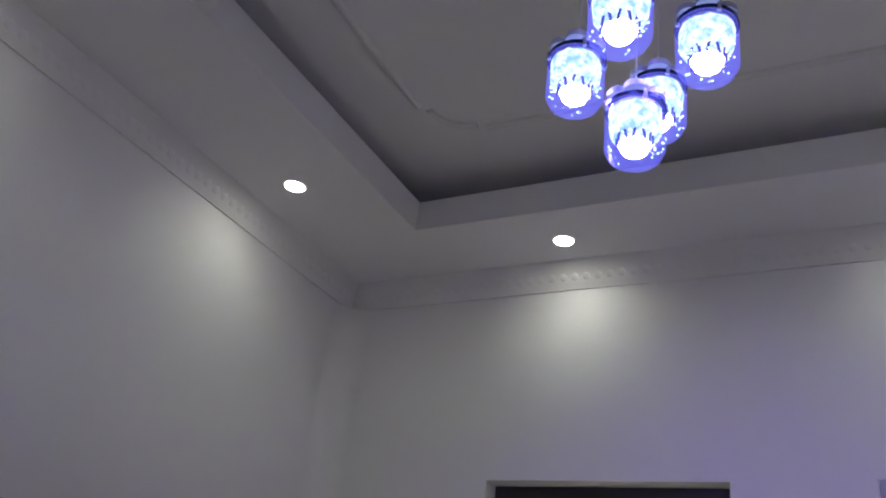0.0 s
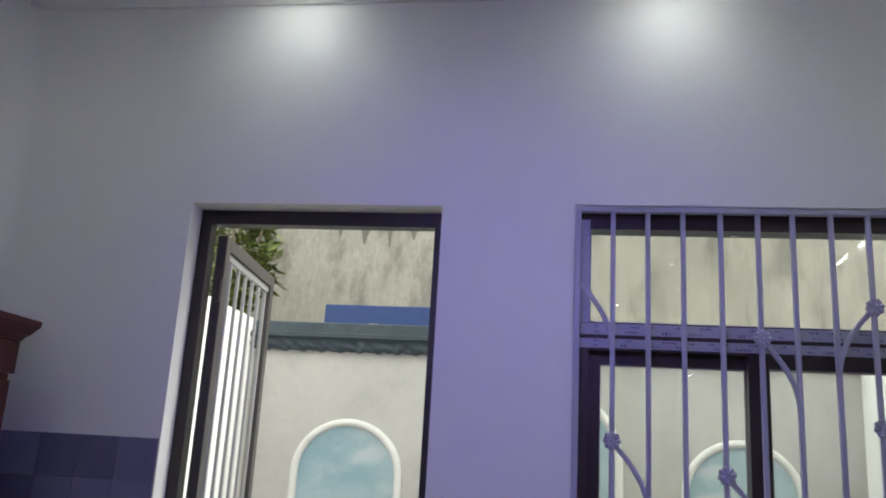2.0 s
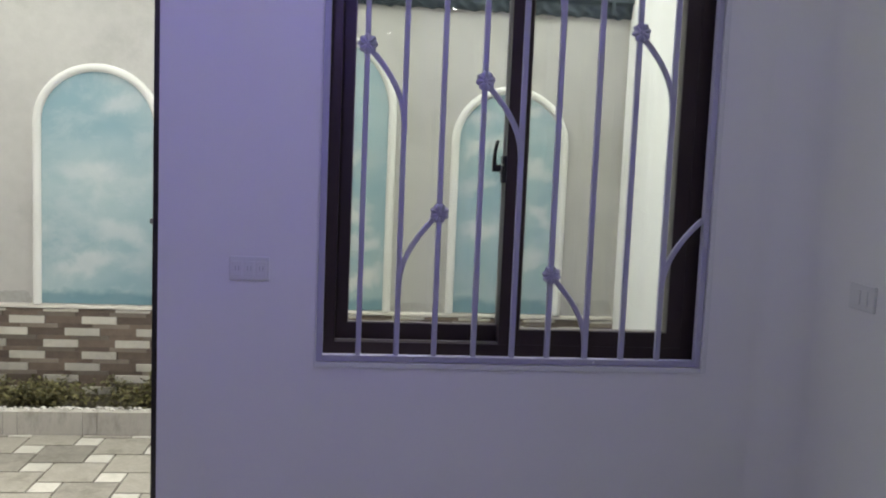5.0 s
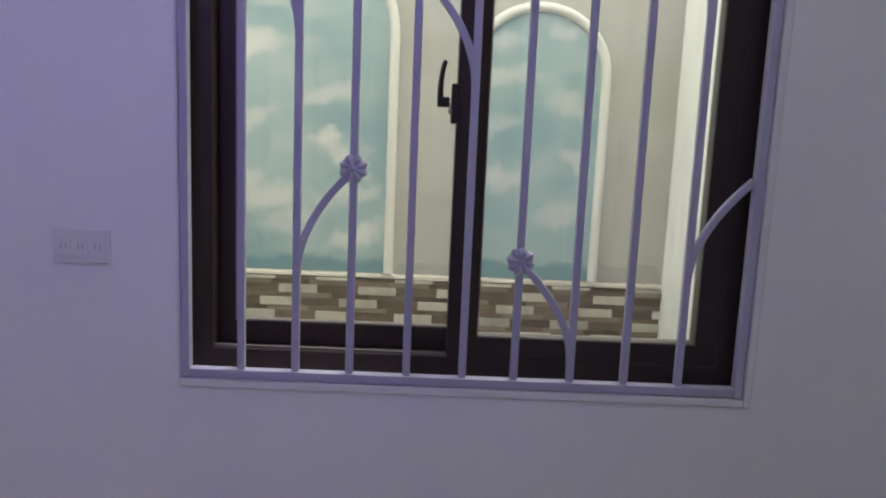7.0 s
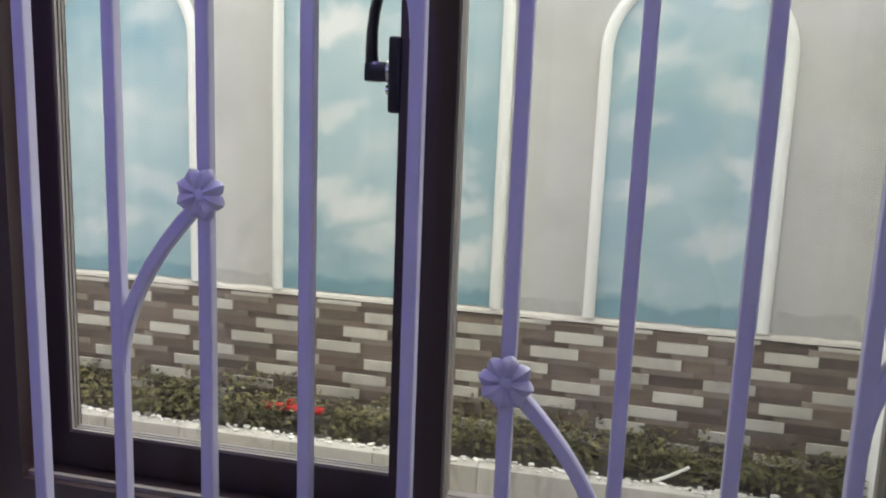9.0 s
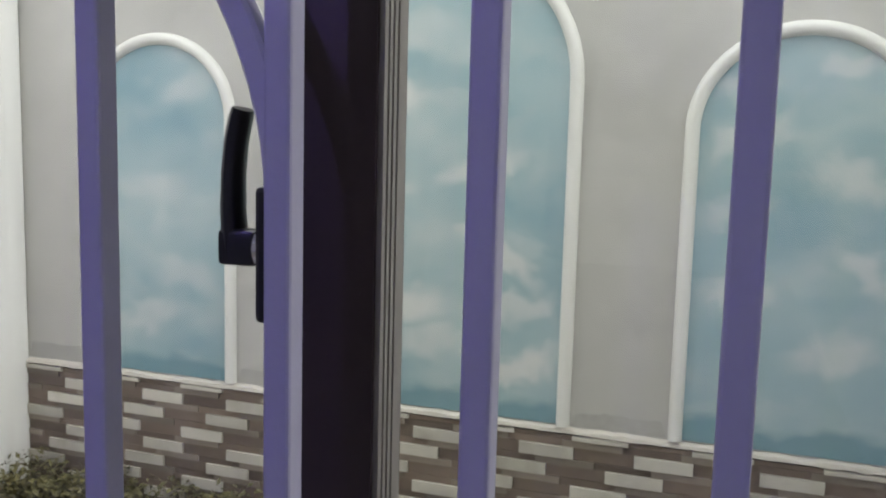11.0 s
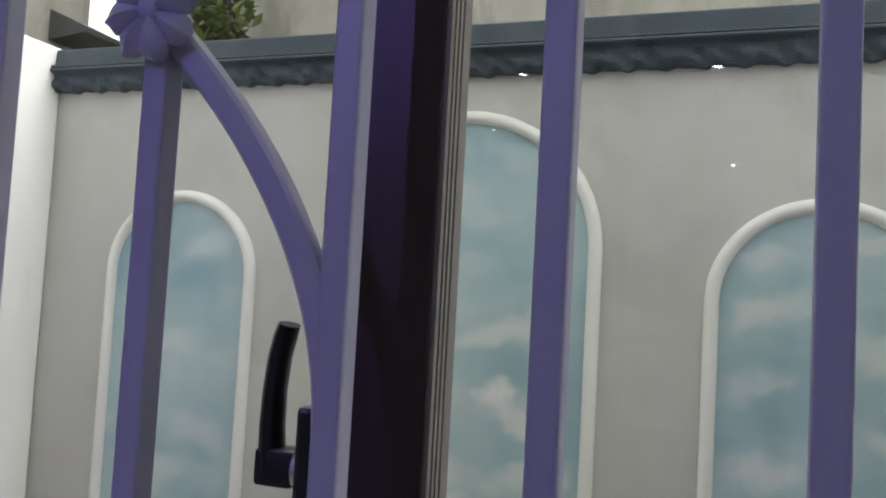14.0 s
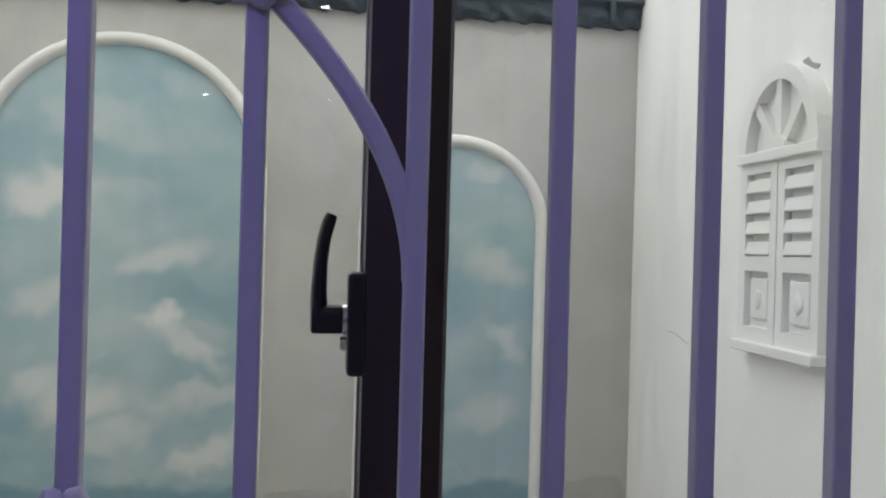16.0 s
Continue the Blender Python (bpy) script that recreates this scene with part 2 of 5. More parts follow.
M_WOOD_IN = mat("red_brown_panel", (0.062, 0.012, 0.009), 0.34, vary=0.4, scale=6, fine=50, bump=0.06, stretch=(1, 1, 0.15))
M_DOORFR = mat("dark_door_frame", (0.030, 0.024, 0.024), 0.4, metal=0.2, vary=0.15, scale=6, bump=0.04)
M_LEAF = mat("grey_door_paint", (0.066, 0.059, 0.056), 0.45, vary=0.12, scale=8, fine=120, bump=0.06)
M_LEAFBAR = mat("light_gate_bar", (0.33, 0.33, 0.325), 0.45, vary=0.05, scale=10, bump=0.04)
M_YARD = mat("yard_grey_render", (0.475, 0.465, 0.435), 0.85, vary=0.10, scale=2.2, fine=16, bump=0.7, stains=((0.345, 0.335, 0.31), 2.0, 0.55))
M_YARDW = mat("yard_white_render", (0.87, 0.865, 0.845), 0.8, vary=0.05, scale=1.2, fine=50, bump=0.35, stains=((0.63, 0.63, 0.61), 2.2, 0.55), stretch=(1, 1, 0.22))
M_STAIN = mat("damp_foot", (0.385, 0.375, 0.35), 0.9, vary=0.2, scale=5, fine=50, bump=0.3)
M_MOULD = mat("white_moulding", (0.70, 0.695, 0.655), 0.6, vary=0.06, scale=6, fine=70, bump=0.15)
M_COPING = mat("slate_teal_coping", (0.026, 0.040, 0.054), 0.7, vary=0.3, scale=7, fine=60, bump=0.3, stains=((0.070, 0.090, 0.096), 6.0, 0.45))
M_BRICKW = mat("pale_stone", (0.50, 0.475, 0.41), 0.7, vary=0.14, scale=14, fine=80, bump=0.3, objvary=0.15, stains=((0.33, 0.30, 0.25), 5.0, 0.6))
M_BRICKG = mat("grey_brown_stone", (0.225, 0.19, 0.155), 0.75, vary=0.2, scale=14, fine=80, bump=0.35, objvary=0.28)
M_BRICKD = mat("dark_brown_stone", (0.145, 0.110, 0.086), 0.75, vary=0.25, scale=14, fine=80, bump=0.35, objvary=0.32)
M_JOINT = mat("stone_joint", (0.12, 0.10, 0.085), 0.9, vary=0.15, bump=0.3)
M_LEDGE = mat("mortar_ledge", (0.56, 0.53, 0.47), 0.85, vary=0.12, scale=20, fine=90, bump=0.5)
M_PAVEG = mat("grey_paver", (0.205, 0.19, 0.16), 0.7, vary=0.28, scale=11, fine=60, bump=0.3, objvary=0.28, stains=((0.115, 0.104, 0.082), 6.0, 0.8))
M_PAVEW = mat("white_paver", (0.42, 0.40, 0.35), 0.65, vary=0.15, scale=11, fine=60, bump=0.2, objvary=0.1, stains=((0.27, 0.25, 0.21), 7.0, 0.6))
M_PJOINT = mat("paving_joint", (0.065, 0.058, 0.048), 0.95, vary=0.3, scale=12, bump=0.3)
M_GROUND = mat("ground_mortar", (0.16, 0.145, 0.125), 0.9, vary=0.2, scale=3, fine=40, bump=0.4)
M_KERB = mat("kerb_tile", (0.47, 0.445, 0.395), 0.5, vary=0.12, scale=5, fine=40, bump=0.12, objvary=0.08, stains=((0.29, 0.265, 0.225), 7.0, 0.75), stretch=(1.6, 1, 0.6))
M_SOIL = mat("soil", (0.055, 0.045, 0.03), 0.95, vary=0.3, scale=20, fine=90, bump=0.6)
M_PEBBLE = mat("white_pebble", (0.66, 0.64, 0.59), 0.7, vary=0.1, scale=20, island=0.2, bump=0.2)
M_COVER = mat("ground_cover_leaf", (0.100, 0.090, 0.030), 0.6, vary=0.35, scale=8, bump=0.05, island=0.5)
M_TREE = mat("tree_leaf", (0.095, 0.120, 0.026), 0.5, vary=0.3, scale=6, bump=0.05, island=0.5)
M_BARK = mat("bark", (0.12, 0.095, 0.07), 0.9, vary=0.3, scale=15, fine=60, bump=0.6)
M_CONC = mat("weathered_concrete", (0.29, 0.272, 0.24), 0.9, vary=0.36, scale=1.3, fine=24, bump=0.4, stains=((0.14, 0.132, 0.118), 1.7, 0.85), stretch=(1.4, 1, 0.55))
M_PATCH = mat("dark_cement", (0.135, 0.125, 0.110), 0.9, vary=0.35, scale=2.5, fine=40, bump=0.3)
M_BLUE = mat("blue_sheet_metal", (0.010, 0.034, 0.135), 0.6, vary=0.2, scale=3, fine=40, bump=0.1)
M_TEALROOF = mat("teal_sheet_metal", (0.05, 0.12, 0.15), 0.5, vary=0.15, scale=4, bump=0.1)
M_ROOFDK = mat("dark_roof", (0.05, 0.05, 0.05), 0.8, vary=0.2, bump=0.2)
M_RED = mat("red_plastic", (0.55, 0.035, 0.03), 0.4, vary=0.1, scale=10, bump=0.03)
M_VENT = mat("white_vent_paint", (0.80, 0.80, 0.78), 0.6, vary=0.04, scale=10, fine=70, bump=0.12)
M_HOUSE = mat("house_outer_render", (0.70, 0.69, 0.66), 0.85, vary=0.06, scale=1.5, bump=0.3)
M_GLASS = clear_glass("window_glass", (0.965, 0.975, 0.965))
M_TUBE = glow("tube_light", (0.97, 1.0, 0.94), 15.0)
M_DISC = glow("downlight_disc", (0.98, 1.0, 0.93), 30.0)
M_CORE = glow("jar_core_light", (0.40, 0.32, 1.0), 120.0)
M_BUB = glow("jar_bubble_light", (0.50, 0.75, 1.0), 2.6)
M_VEIL = glow("jar_veil_light", (0.55, 0.85, 1.0), 1.9)
vn, vl = M_VEIL.node_tree.nodes, M_VEIL.node_tree.links
v_tex, v_ramp = vn.new("ShaderNodeTexNoise"), vn.new("ShaderNodeValToRGB")
v_tex.inputs["Scale"].default_value, v_tex.inputs["Detail"].default_value = 75.0, 4.0
v_geo = vn.new("ShaderNodeNewGeometry")
v_ramp.color_ramp.elements[0].position, v_ramp.color_ramp.elements[1].position = 0.38, 0.62
v_ramp.color_ramp.elements[0].color, v_ramp.color_ramp.elements[1].color = (0.13, 0.27, 0.62, 1), (0.46, 0.58, 0.62, 1)
vl.new(v_geo.outputs["Position"], v_tex.inputs["Vector"])
vl.new(v_tex.outputs["Fac"], v_ramp.inputs[0])
vl.new(v_ramp.outputs[0], vn["Emission"].inputs[0])
M_SHELL = jar_shell("blue_acrylic")
M_JARCAP = mat("violet_acrylic_cap", (0.50, 0.50, 0.76), 0.4, vary=0.04, bump=0.03)
M_CAP = mat("white_lamp_cap", (0.74, 0.73, 0.76), 0.4, vary=0.03, bump=0.03)
M_RING = mat("lamp_ring", (0.04, 0.04, 0.20), 0.2, metal=0.6, vary=0.1, bump=0.0)
CLOUDS_A = [(-1.26, 1.74, 0.17, 0.08, 10, 0.4), (-1.43, 1.35, 0.24, 0.08, 0, 0.35), (-1.27, 1.01, 0.19, 0.09, -10, 0.4), (-1.46, 0.81, 0.21, 0.08, 20, 0.45)]
CLOUDS_B = [(-0.42, 1.7, 0.21, 0.08, 4, 0.95), (-0.29, 1.95, 0.23, 0.08, 0, 0.4), (-0.41, 1.34, 0.17, 0.07, 25, 0.6), (-0.03, 1.47, 0.19, 0.06, 22, 0.65), (-0.03, 1.25, 0.08, 0.06, 0, 1), (0.08, 1.15, 0.17, 0.06, -24, 0.7), (-0.33, 0.95, 0.19, 0.09, 8, 0.8), (0.14, 0.76, 0.2, 0.06, 22, 0.8), (-0.45, 1.02, 0.16, 0.06, 30, 0.6), (0.1, 0.98, 0.18, 0.06, 18, 0.6), (-0.2, 0.82, 0.2, 0.06, 12, 0.5)]
CLOUDS_C = [(0.83, 1.77, 0.11, 0.07, 20, 0.5), (1.14, 1.83, 0.09, 0.05, 0, 0.5), (0.85, 1.59, 0.16, 0.06, 25, 0.5), (1.18, 1.47, 0.16, 0.08, -15, 0.55), (0.83, 1.37, 0.14, 0.06, 20, 0.5), (1.21, 1.19, 0.14, 0.06, -40, 0.5), (0.84, 1.09, 0.14, 0.07, 0, 0.55), (1.15, 0.92, 0.16, 0.07, 15, 0.5)]
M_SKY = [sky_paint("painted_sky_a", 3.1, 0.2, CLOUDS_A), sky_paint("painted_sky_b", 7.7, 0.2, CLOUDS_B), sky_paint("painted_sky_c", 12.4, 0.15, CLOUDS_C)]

# ---------------------------------------------------------------- building helpers
def thing(name, loc, label, category, group="", kind=""):
    ob = new(name)
    ob.location = loc
    ob.empty_display_size = 0.05
    return tagged(ob, label, category, group, kind)


def mesh_of(name, bm, material, smooth=False):
    bmesh.ops.recalc_face_normals(bm, faces=bm.faces)
    me = bpy.data.meshes.new(name)
    bm.to_mesh(me)
    bm.free()
    me.materials.append(material)
    if smooth:
        me.polygons.foreach_set("use_smooth", [True] * len(me.polygons))
        try:
            me.set_sharp_from_angle(angle=radians(38))
        except AttributeError:
            pass
    return me


def world_of(ob):
    return world_of(ob.parent) @ ob.matrix_parent_inverse @ ob.matrix_basis if ob.parent else ob.matrix_basis.copy()


def adopt(ob, parent):
    ob.parent = parent
    ob.matrix_parent_inverse = world_of(parent).inverted()
    return ob


def part(name, bm, material, parent=None, label="", smooth=False):
    ob = new(name, mesh_of(name, bm, material, smooth))
    if parent is not None:
        adopt(ob, parent)
    if label:
        tagged(ob, label)
    return ob


def structure(name, bm, material, label, category="wall", smooth=False):
    return tagged(part(name, bm, material, None, "", smooth), label, category, kind="structure")


def box(bm, x0, x1, y0, y1, z0, z1, bevel=0.0, m=None):
    r = bmesh.ops.create_cube(bm, size=1.0)
    vs = r["verts"]
    bmesh.ops.scale(bm, verts=vs, vec=(x1 - x0, y1 - y0, z1 - z0))
    bmesh.ops.translate(bm, verts=vs, vec=((x0 + x1) / 2, (y0 + y1) / 2, (z0 + z1) / 2))
    if bevel:
        es = list({e for v in vs for e in v.link_edges})
        out = bmesh.ops.bevel(bm, geom=es, offset=bevel, segments=2, affect="EDGES", profile=0.5)
        vs = list({v for f in out["faces"] for v in f.verts})
    if m is not None:
        bmesh.ops.transform(bm, matrix=m, verts=vs)
    return bm


def boxed(*a, **k):
    return box(bmesh.new(), *a, **k)


def sweep(bm, pts, section, normal, closed=False):
    """Carries a closed section (pairs: sideways, along normal) along a path that lies across the normal."""
    nrm = Vector(normal).normalized()
    pts = [Vector(p) for p in pts]
    rings = []
    for i, p in enumerate(pts):
        if closed:
            a, b = pts[i - 1], pts[(i + 1) % len(pts)]
        else:
            a, b = pts[max(i - 1, 0)], pts[min(i + 1, len(pts) - 1)]
        d = (b - a).normalized()
        side = d.cross(nrm).normalized()
        k = 1.0
        if (closed or 0 < i < len(pts) - 1):
            d1, d2 = (p - a).normalized(), (b - p).normalized()
            k = 1.0 / max(0.5, math.cos(d1.angle(d2, 0) / 2))
        rings.append([bm.verts.new(p + side * u * k + nrm * v) for u, v in section])
    n = len(section)
    for i in range(len(rings) if closed else len(rings) - 1):
        r0, r1 = rings[i], rings[(i + 1) % len(rings)]
        for j in range(n):
            bm.faces.new((r0[j], r0[(j + 1) % n], r1[(j + 1) % n], r1[j]))
    if not closed:
        bm.faces.new(rings[0])
        bm.faces.new(rings[-1][::-1])
    return bm


def prism(bm, outline, axis, a, b):
    """Extrudes an outline of pairs along an axis: x (pairs y, z), y (pairs x, z) or z (pairs x, y)."""
    def at(p, h):
        return {"x": (h, p[0], p[1]), "y": (p[0], h, p[1]), "z": (p[0], p[1], h)}[axis]
    lo = [bm.verts.new(at(p, a)) for p in outline]
    hi = [bm.verts.new(at(p, b)) for p in outline]
    bm.faces.new(lo)
    bm.faces.new(hi[::-1])
    n = len(outline)
    for i in range(n):
        bm.faces.new((lo[i], lo[(i + 1) % n], hi[(i + 1) % n], hi[i]))
    return bm


def lathe(bm, profile, centre, steps=24):
    """Turns pairs (radius, height) round an upright axis."""
    cx, cy, cz = centre
    rings = []
    for r, h in profile:
        if r < 1e-6:
            rings.append([bm.verts.new((cx, cy, cz + h))])
        else:
            rings.append([bm.verts.new((cx + r * math.cos(2 * math.pi * i / steps), cy + r * math.sin(2 * math.pi * i / steps), cz + h)) for i in range(steps)])
    for r0, r1 in zip(rings, rings[1:]):
        for i in range(steps):
            j = (i + 1) % steps
            if len(r0) == 1 and len(r1) > 1:
                bm.faces.new((r0[0], r1[i], r1[j]))
            elif len(r1) == 1 and len(r0) > 1:
                bm.faces.new((r0[i], r1[0], r0[j]))
            elif len(r0) > 1:
                bm.faces.new((r0[i], r1[i], r1[j], r0[j]))
    return bm


def ball(bm, centre, radii, sub=1, m=None):
    r = bmesh.ops.create_icosphere(bm, subdivisions=sub, radius=1.0)
    bmesh.ops.scale(bm, verts=r["verts"], vec=radii)
    if m is not None:
        bmesh.ops.transform(bm, matrix=m, verts=r["verts"])
    bmesh.ops.translate(bm, verts=r["verts"], vec=centre)
    return bm


def slab_with_holes(bm, us, ws, holes, axis, a, b):
    """A wall on a grid of cuts us, ws, with the cells in holes left open: one closed skin. axis y: cuts x, z; axis z: cuts x, y."""
    def at(u, w, h):
        return (u, h, w) if axis == "y" else (u, w, h)
    cache = {}

    def vert(i, j, h):
        key = (i, j, h)
        if key not in cache:
            cache[key] = bm.verts.new(at(us[i], ws[j], h))
        return cache[key]
    nu, nw = len(us) - 1, len(ws) - 1
    full = {(i, j) for i in range(nu) for j in range(nw)} - set(holes)
    for i, j in full:
        for h in (a, b):
            bm.faces.new([vert(i, j, h), vert(i + 1, j, h), vert(i + 1, j + 1, h), vert(i, j + 1, h)])
        for di, dj, p, q in ((-1, 0, (i, j), (i, j + 1)), (1, 0, (i + 1, j), (i + 1, j + 1)), (0, -1, (i, j), (i + 1, j)), (0, 1, (i, j + 1), (i + 1, j + 1))):
            if (i + di, j + dj) not in full:
                bm.faces.new([vert(*p, a), vert(*q, a), vert(*q, b), vert(*p, b)])
    return bm


SQ = lambda w, d: [(-w / 2, 0), (w / 2, 0), (w / 2, d), (-w / 2, d)]


def soft_square(w, d, c=0.0022):
    h = w / 2
    return [(-h + c, 0), (h - c, 0), (h, c), (h, d - c), (h - c, d), (-h + c, d), (-h, d - c), (-h, c)]

# ---------------------------------------------------------------- the room
XW, XE, YS = -2.28, 1.52, -11.35          # inner faces of the west, east and south walls; north face is y = 0
DX0, DX1, DZ = -1.448, -0.497, 2.612     # door opening
WX0, WX1, WZ0, WZ1 = -0.0225, 1.2145, 0.8435, 2.6195   # window opening
TOP = 3.95
structure("wall_north", slab_with_holes(bmesh.new(), [XW - 0.2, DX0, DX1, WX0, WX1, XE + 0.2], [-0.1, 0.0, WZ0, DZ, WZ1, TOP],
          {(1, 1), (1, 2), (3, 2), (3, 3)}, "y", 0.0, 0.2), M_WALL, "white painted plaster wall with door and window openings")
structure("wall_west", boxed(XW - 0.2, XW, YS - 0.2, 0.0, -0.11, TOP), M_WALL, "white painted plaster wall behind the wardrobe")
structure("wall_east", boxed(XE, XE + 0.2, YS - 0.2, 0.0, -0.1, TOP), M_WALL, "white painted plaster side wall")
structure("wall_south", boxed(XW, XE, YS - 0.2, YS, -0.1, TOP), M_WALL, "plain white painted plaster wall")
structure("floor", boxed(XW, XE, YS, 0.0, -0.1, 0.0), M_FLOOR, "plain indoor tile floor", "floor")
for cove_x, side in ((XW, 1), (XE, -1)):
    arc = [(cove_x + side * (0.13 - 0.13 * math.sin(a)), -0.13 + 0.13 * math.cos(a)) for a in [k * math.pi / 20 for k in range(11)]]
    arc = [(x, min(y, -0.0005)) for x, y in arc]
    structure("corner_cove", prism(bmesh.new(), [(cove_x, -0.0005)] + arc, "z", 0.0, 3.434), M_WALL, "rounded white plaster cove in the wall corner", "trim", True)
TX0, TX1, TY0, TY1 = -1.672, 0.92, -3.58, -0.471    # opening of the ceiling tray
structure("ceiling_border", slab_with_holes(bmesh.new(), [XW, TX0, TX1, XE], [YS, -10.62, -6.70, TY0, TY1, 0.0], {(1, 1), (1, 3)}, "z", SOFFIT, 3.69), M_CEIL,
          "white dropped ceiling border around two recessed trays", "ceiling")
structure("ceiling", boxed(XW, XE, YS, 0.0, 3.79, 3.93), M_CEIL, "white plaster ceiling inside the recessed tray", "ceiling")
structure("roof_slab", boxed(XW - 0.25, XE + 0.25, YS - 0.25, 0.24, TOP, TOP + 0.14), M_HOUSE, "flat rendered roof slab over the room", "roof")

# cornice with a beaded ornament
def cornice(name, length, m):
    prof = [(0.0, 0.0), (0.007, 0.0), (0.009, 0.007), (0.013, 0.012), (0.021, 0.045), (0.038, 0.075), (0.060, 0.096), (0.075, 0.113), (0.0, 0.113)]
    c = thing(name, (0, 0, 0), "white plaster cornice with a beaded leaf ornament", "trim", "cornices of the room", "structure")
    bm = prism(bmesh.new(), [(-u, v) for u, v in prof], "x", 0.0, length)
    bmesh.ops.transform(bm, matrix=m, verts=bm.verts)
    part("moulding", bm, M_CORN, c, "", True)
    bm = bmesh.new()
    n = int(length / 0.052)
    for i in range(n):
        x = (i + 0.5) * length / n
        ball(bm, (x, -0.024, 0.05), (0.017, 0.0032, 0.020), 2, Matrix.Rotation(radians(28), 4, "X"))
    bmesh.ops.transform(bm, matrix=m, verts=bm.verts)
    tagged(part("ornament", bm, M_CORN, c, "row of small raised leaves", True), kind="stuff")
    return c

cornice("cornice", XE - XW, pose(XW, 0, 3.435))
cornice("cornice", -YS, pose(XW, YS, 3.435, 0, 0, 90))
cornice("cornice", -YS, pose(XE, 0, 3.435, 0, 0, -90))
cornice("cornice", XE - XW, pose(XE, YS, 3.435, 0, 0, 180))

# raised line moulding on the tray ceiling
half_round = [(0.016 * math.cos(a * math.pi / 6), -0.014 * math.sin(a * math.pi / 6)) for a in range(7)]
RX0, RX1, RY0, RY1 = -1.43, 0.68, -3.33, -0.76
ring = thing("ceiling_moulding", (0, 0, 3.79), "white rope moulding on the tray ceiling", "trim", kind="structure")
for (xa, ya), (xb, yb) in (((RX0, RY0 + .2), (RX0, RY1 - .2)), ((RX0 + .2, RY1), (RX1 - .2, RY1)), ((RX1, RY1 - .2), (RX1, RY0 + .2)), ((RX1 - .2, RY0), (RX0 + .2, RY0))):
    part("moulding", sweep(bmesh.new(), [(xa, ya, 3.79), (xb, yb, 3.79)], half_round, (0, 0, 1)), M_CORN, ring, smooth=True)
for cx, cy, sx, sy in ((RX0, RY1, 1, -1), (RX1, RY1, -1, -1), (RX0, RY0, 1, 1), (RX1, RY0, -1, 1)):
    part("corner_ornament", sweep(bmesh.new(), [(cx + sx * (.03 + .14 * (1 - math.cos(a))), cy + sy * (.03 + .14 * (1 - math.sin(a))), 3.79) for a in [k * math.pi / 16 for k in range(9)]],
         half_round, (0, 0, 1)), M_CORN, ring, smooth=True)

# downlights
def downlight(x, y):
    d = thing("downlight", (x, y, SOFFIT), "small round white recessed downlight, switched on", "ceiling light", "downlights in the ceiling border")
    part("rim", lathe(bmesh.new(), [(0.040, 0.0), (0.041, -0.004), (0.047, -0.005), (0.050, -0.001), (0.050, 0.0)], (x, y, SOFFIT), 28), M_CAP, d, smooth=True)
    part("diffuser", lathe(bmesh.new(), [(0.0, -0.003), (0.0395, -0.003), (0.0395, 0.0)], (x, y, SOFFIT), 28), M_DISC, d, "glowing white disc")
    return d

first = downlight(*DOWNLIGHTS[0])
for dx, dy in DOWNLIGHTS[1:]:
    copy_thing(first, pose(dx, dy, SOFFIT))

# two tubes on the east wall
def tube_lamp(y0, y1):
    z = 2.955
    t = thing("tube_lamp", (XE, (y0 + y1) / 2, z), "white fluorescent batten on the wall, switched on", "wall light", "tube lamps on the wall")
    part("batten", boxed(XE - 0.022, XE, y0 - 0.015, y1 + 0.015, z - 0.016, z + 0.016, 0.003), M_PLATE, t)
    seg = [(XE - 0.032 + 0.0065 * math.cos(a), z + 0.0065 * math.sin(a)) for a in [k * math.pi / 6 for k in range(12)]]
    part("tube", prism(bmesh.new(), [(p[0], p[1]) for p in seg], "y", y0, y1), M_TUBE, t, "glowing white tube", True)
    for a, b in ((y0 - 0.015, y0), (y1, y1 + 0.015)):
        part("end_cap", boxed(XE - 0.052, XE - 0.022, a, b, z - 0.015, z + 0.015, 0.003), M_PLATE, t)

tube_lamp(-2.02, -1.58)
tube_lamp(-1.52, -1.08)
tube_lamp(-7.76, -7.30)

# dado of dark tiles beside the door
dado = structure("dado", boxed(XW, DX0, -0.006, 0.0, 0.0, 1.742), M_GROUT, "dark grey-violet wall tiles up to chest height", "tiles")
TS = 0.15
n_cols, n_rows = 6, 12
tile_mesh = {}
for i in range(n_cols):
    for j in range(n_rows):
        x1 = DX0 - 0.002 - i * TS
        x0 = max(x1 - TS + 0.002, XW + 0.001)
        z1 = 1.742 - j * TS
        z0 = max(z1 - TS + 0.002, 0.001)
        key = (round(x1 - x0, 3), round(z1 - z0, 3))
        if key not in tile_mesh:
            tile_mesh[key] = mesh_of("tile", boxed(0, key[0], -0.004, 0, 0, key[1], 0.0012), M_DADO)
        ob = new("tile", tile_mesh[key])
        ob.location = (x0, -0.006, z0)
        adopt(ob, dado)

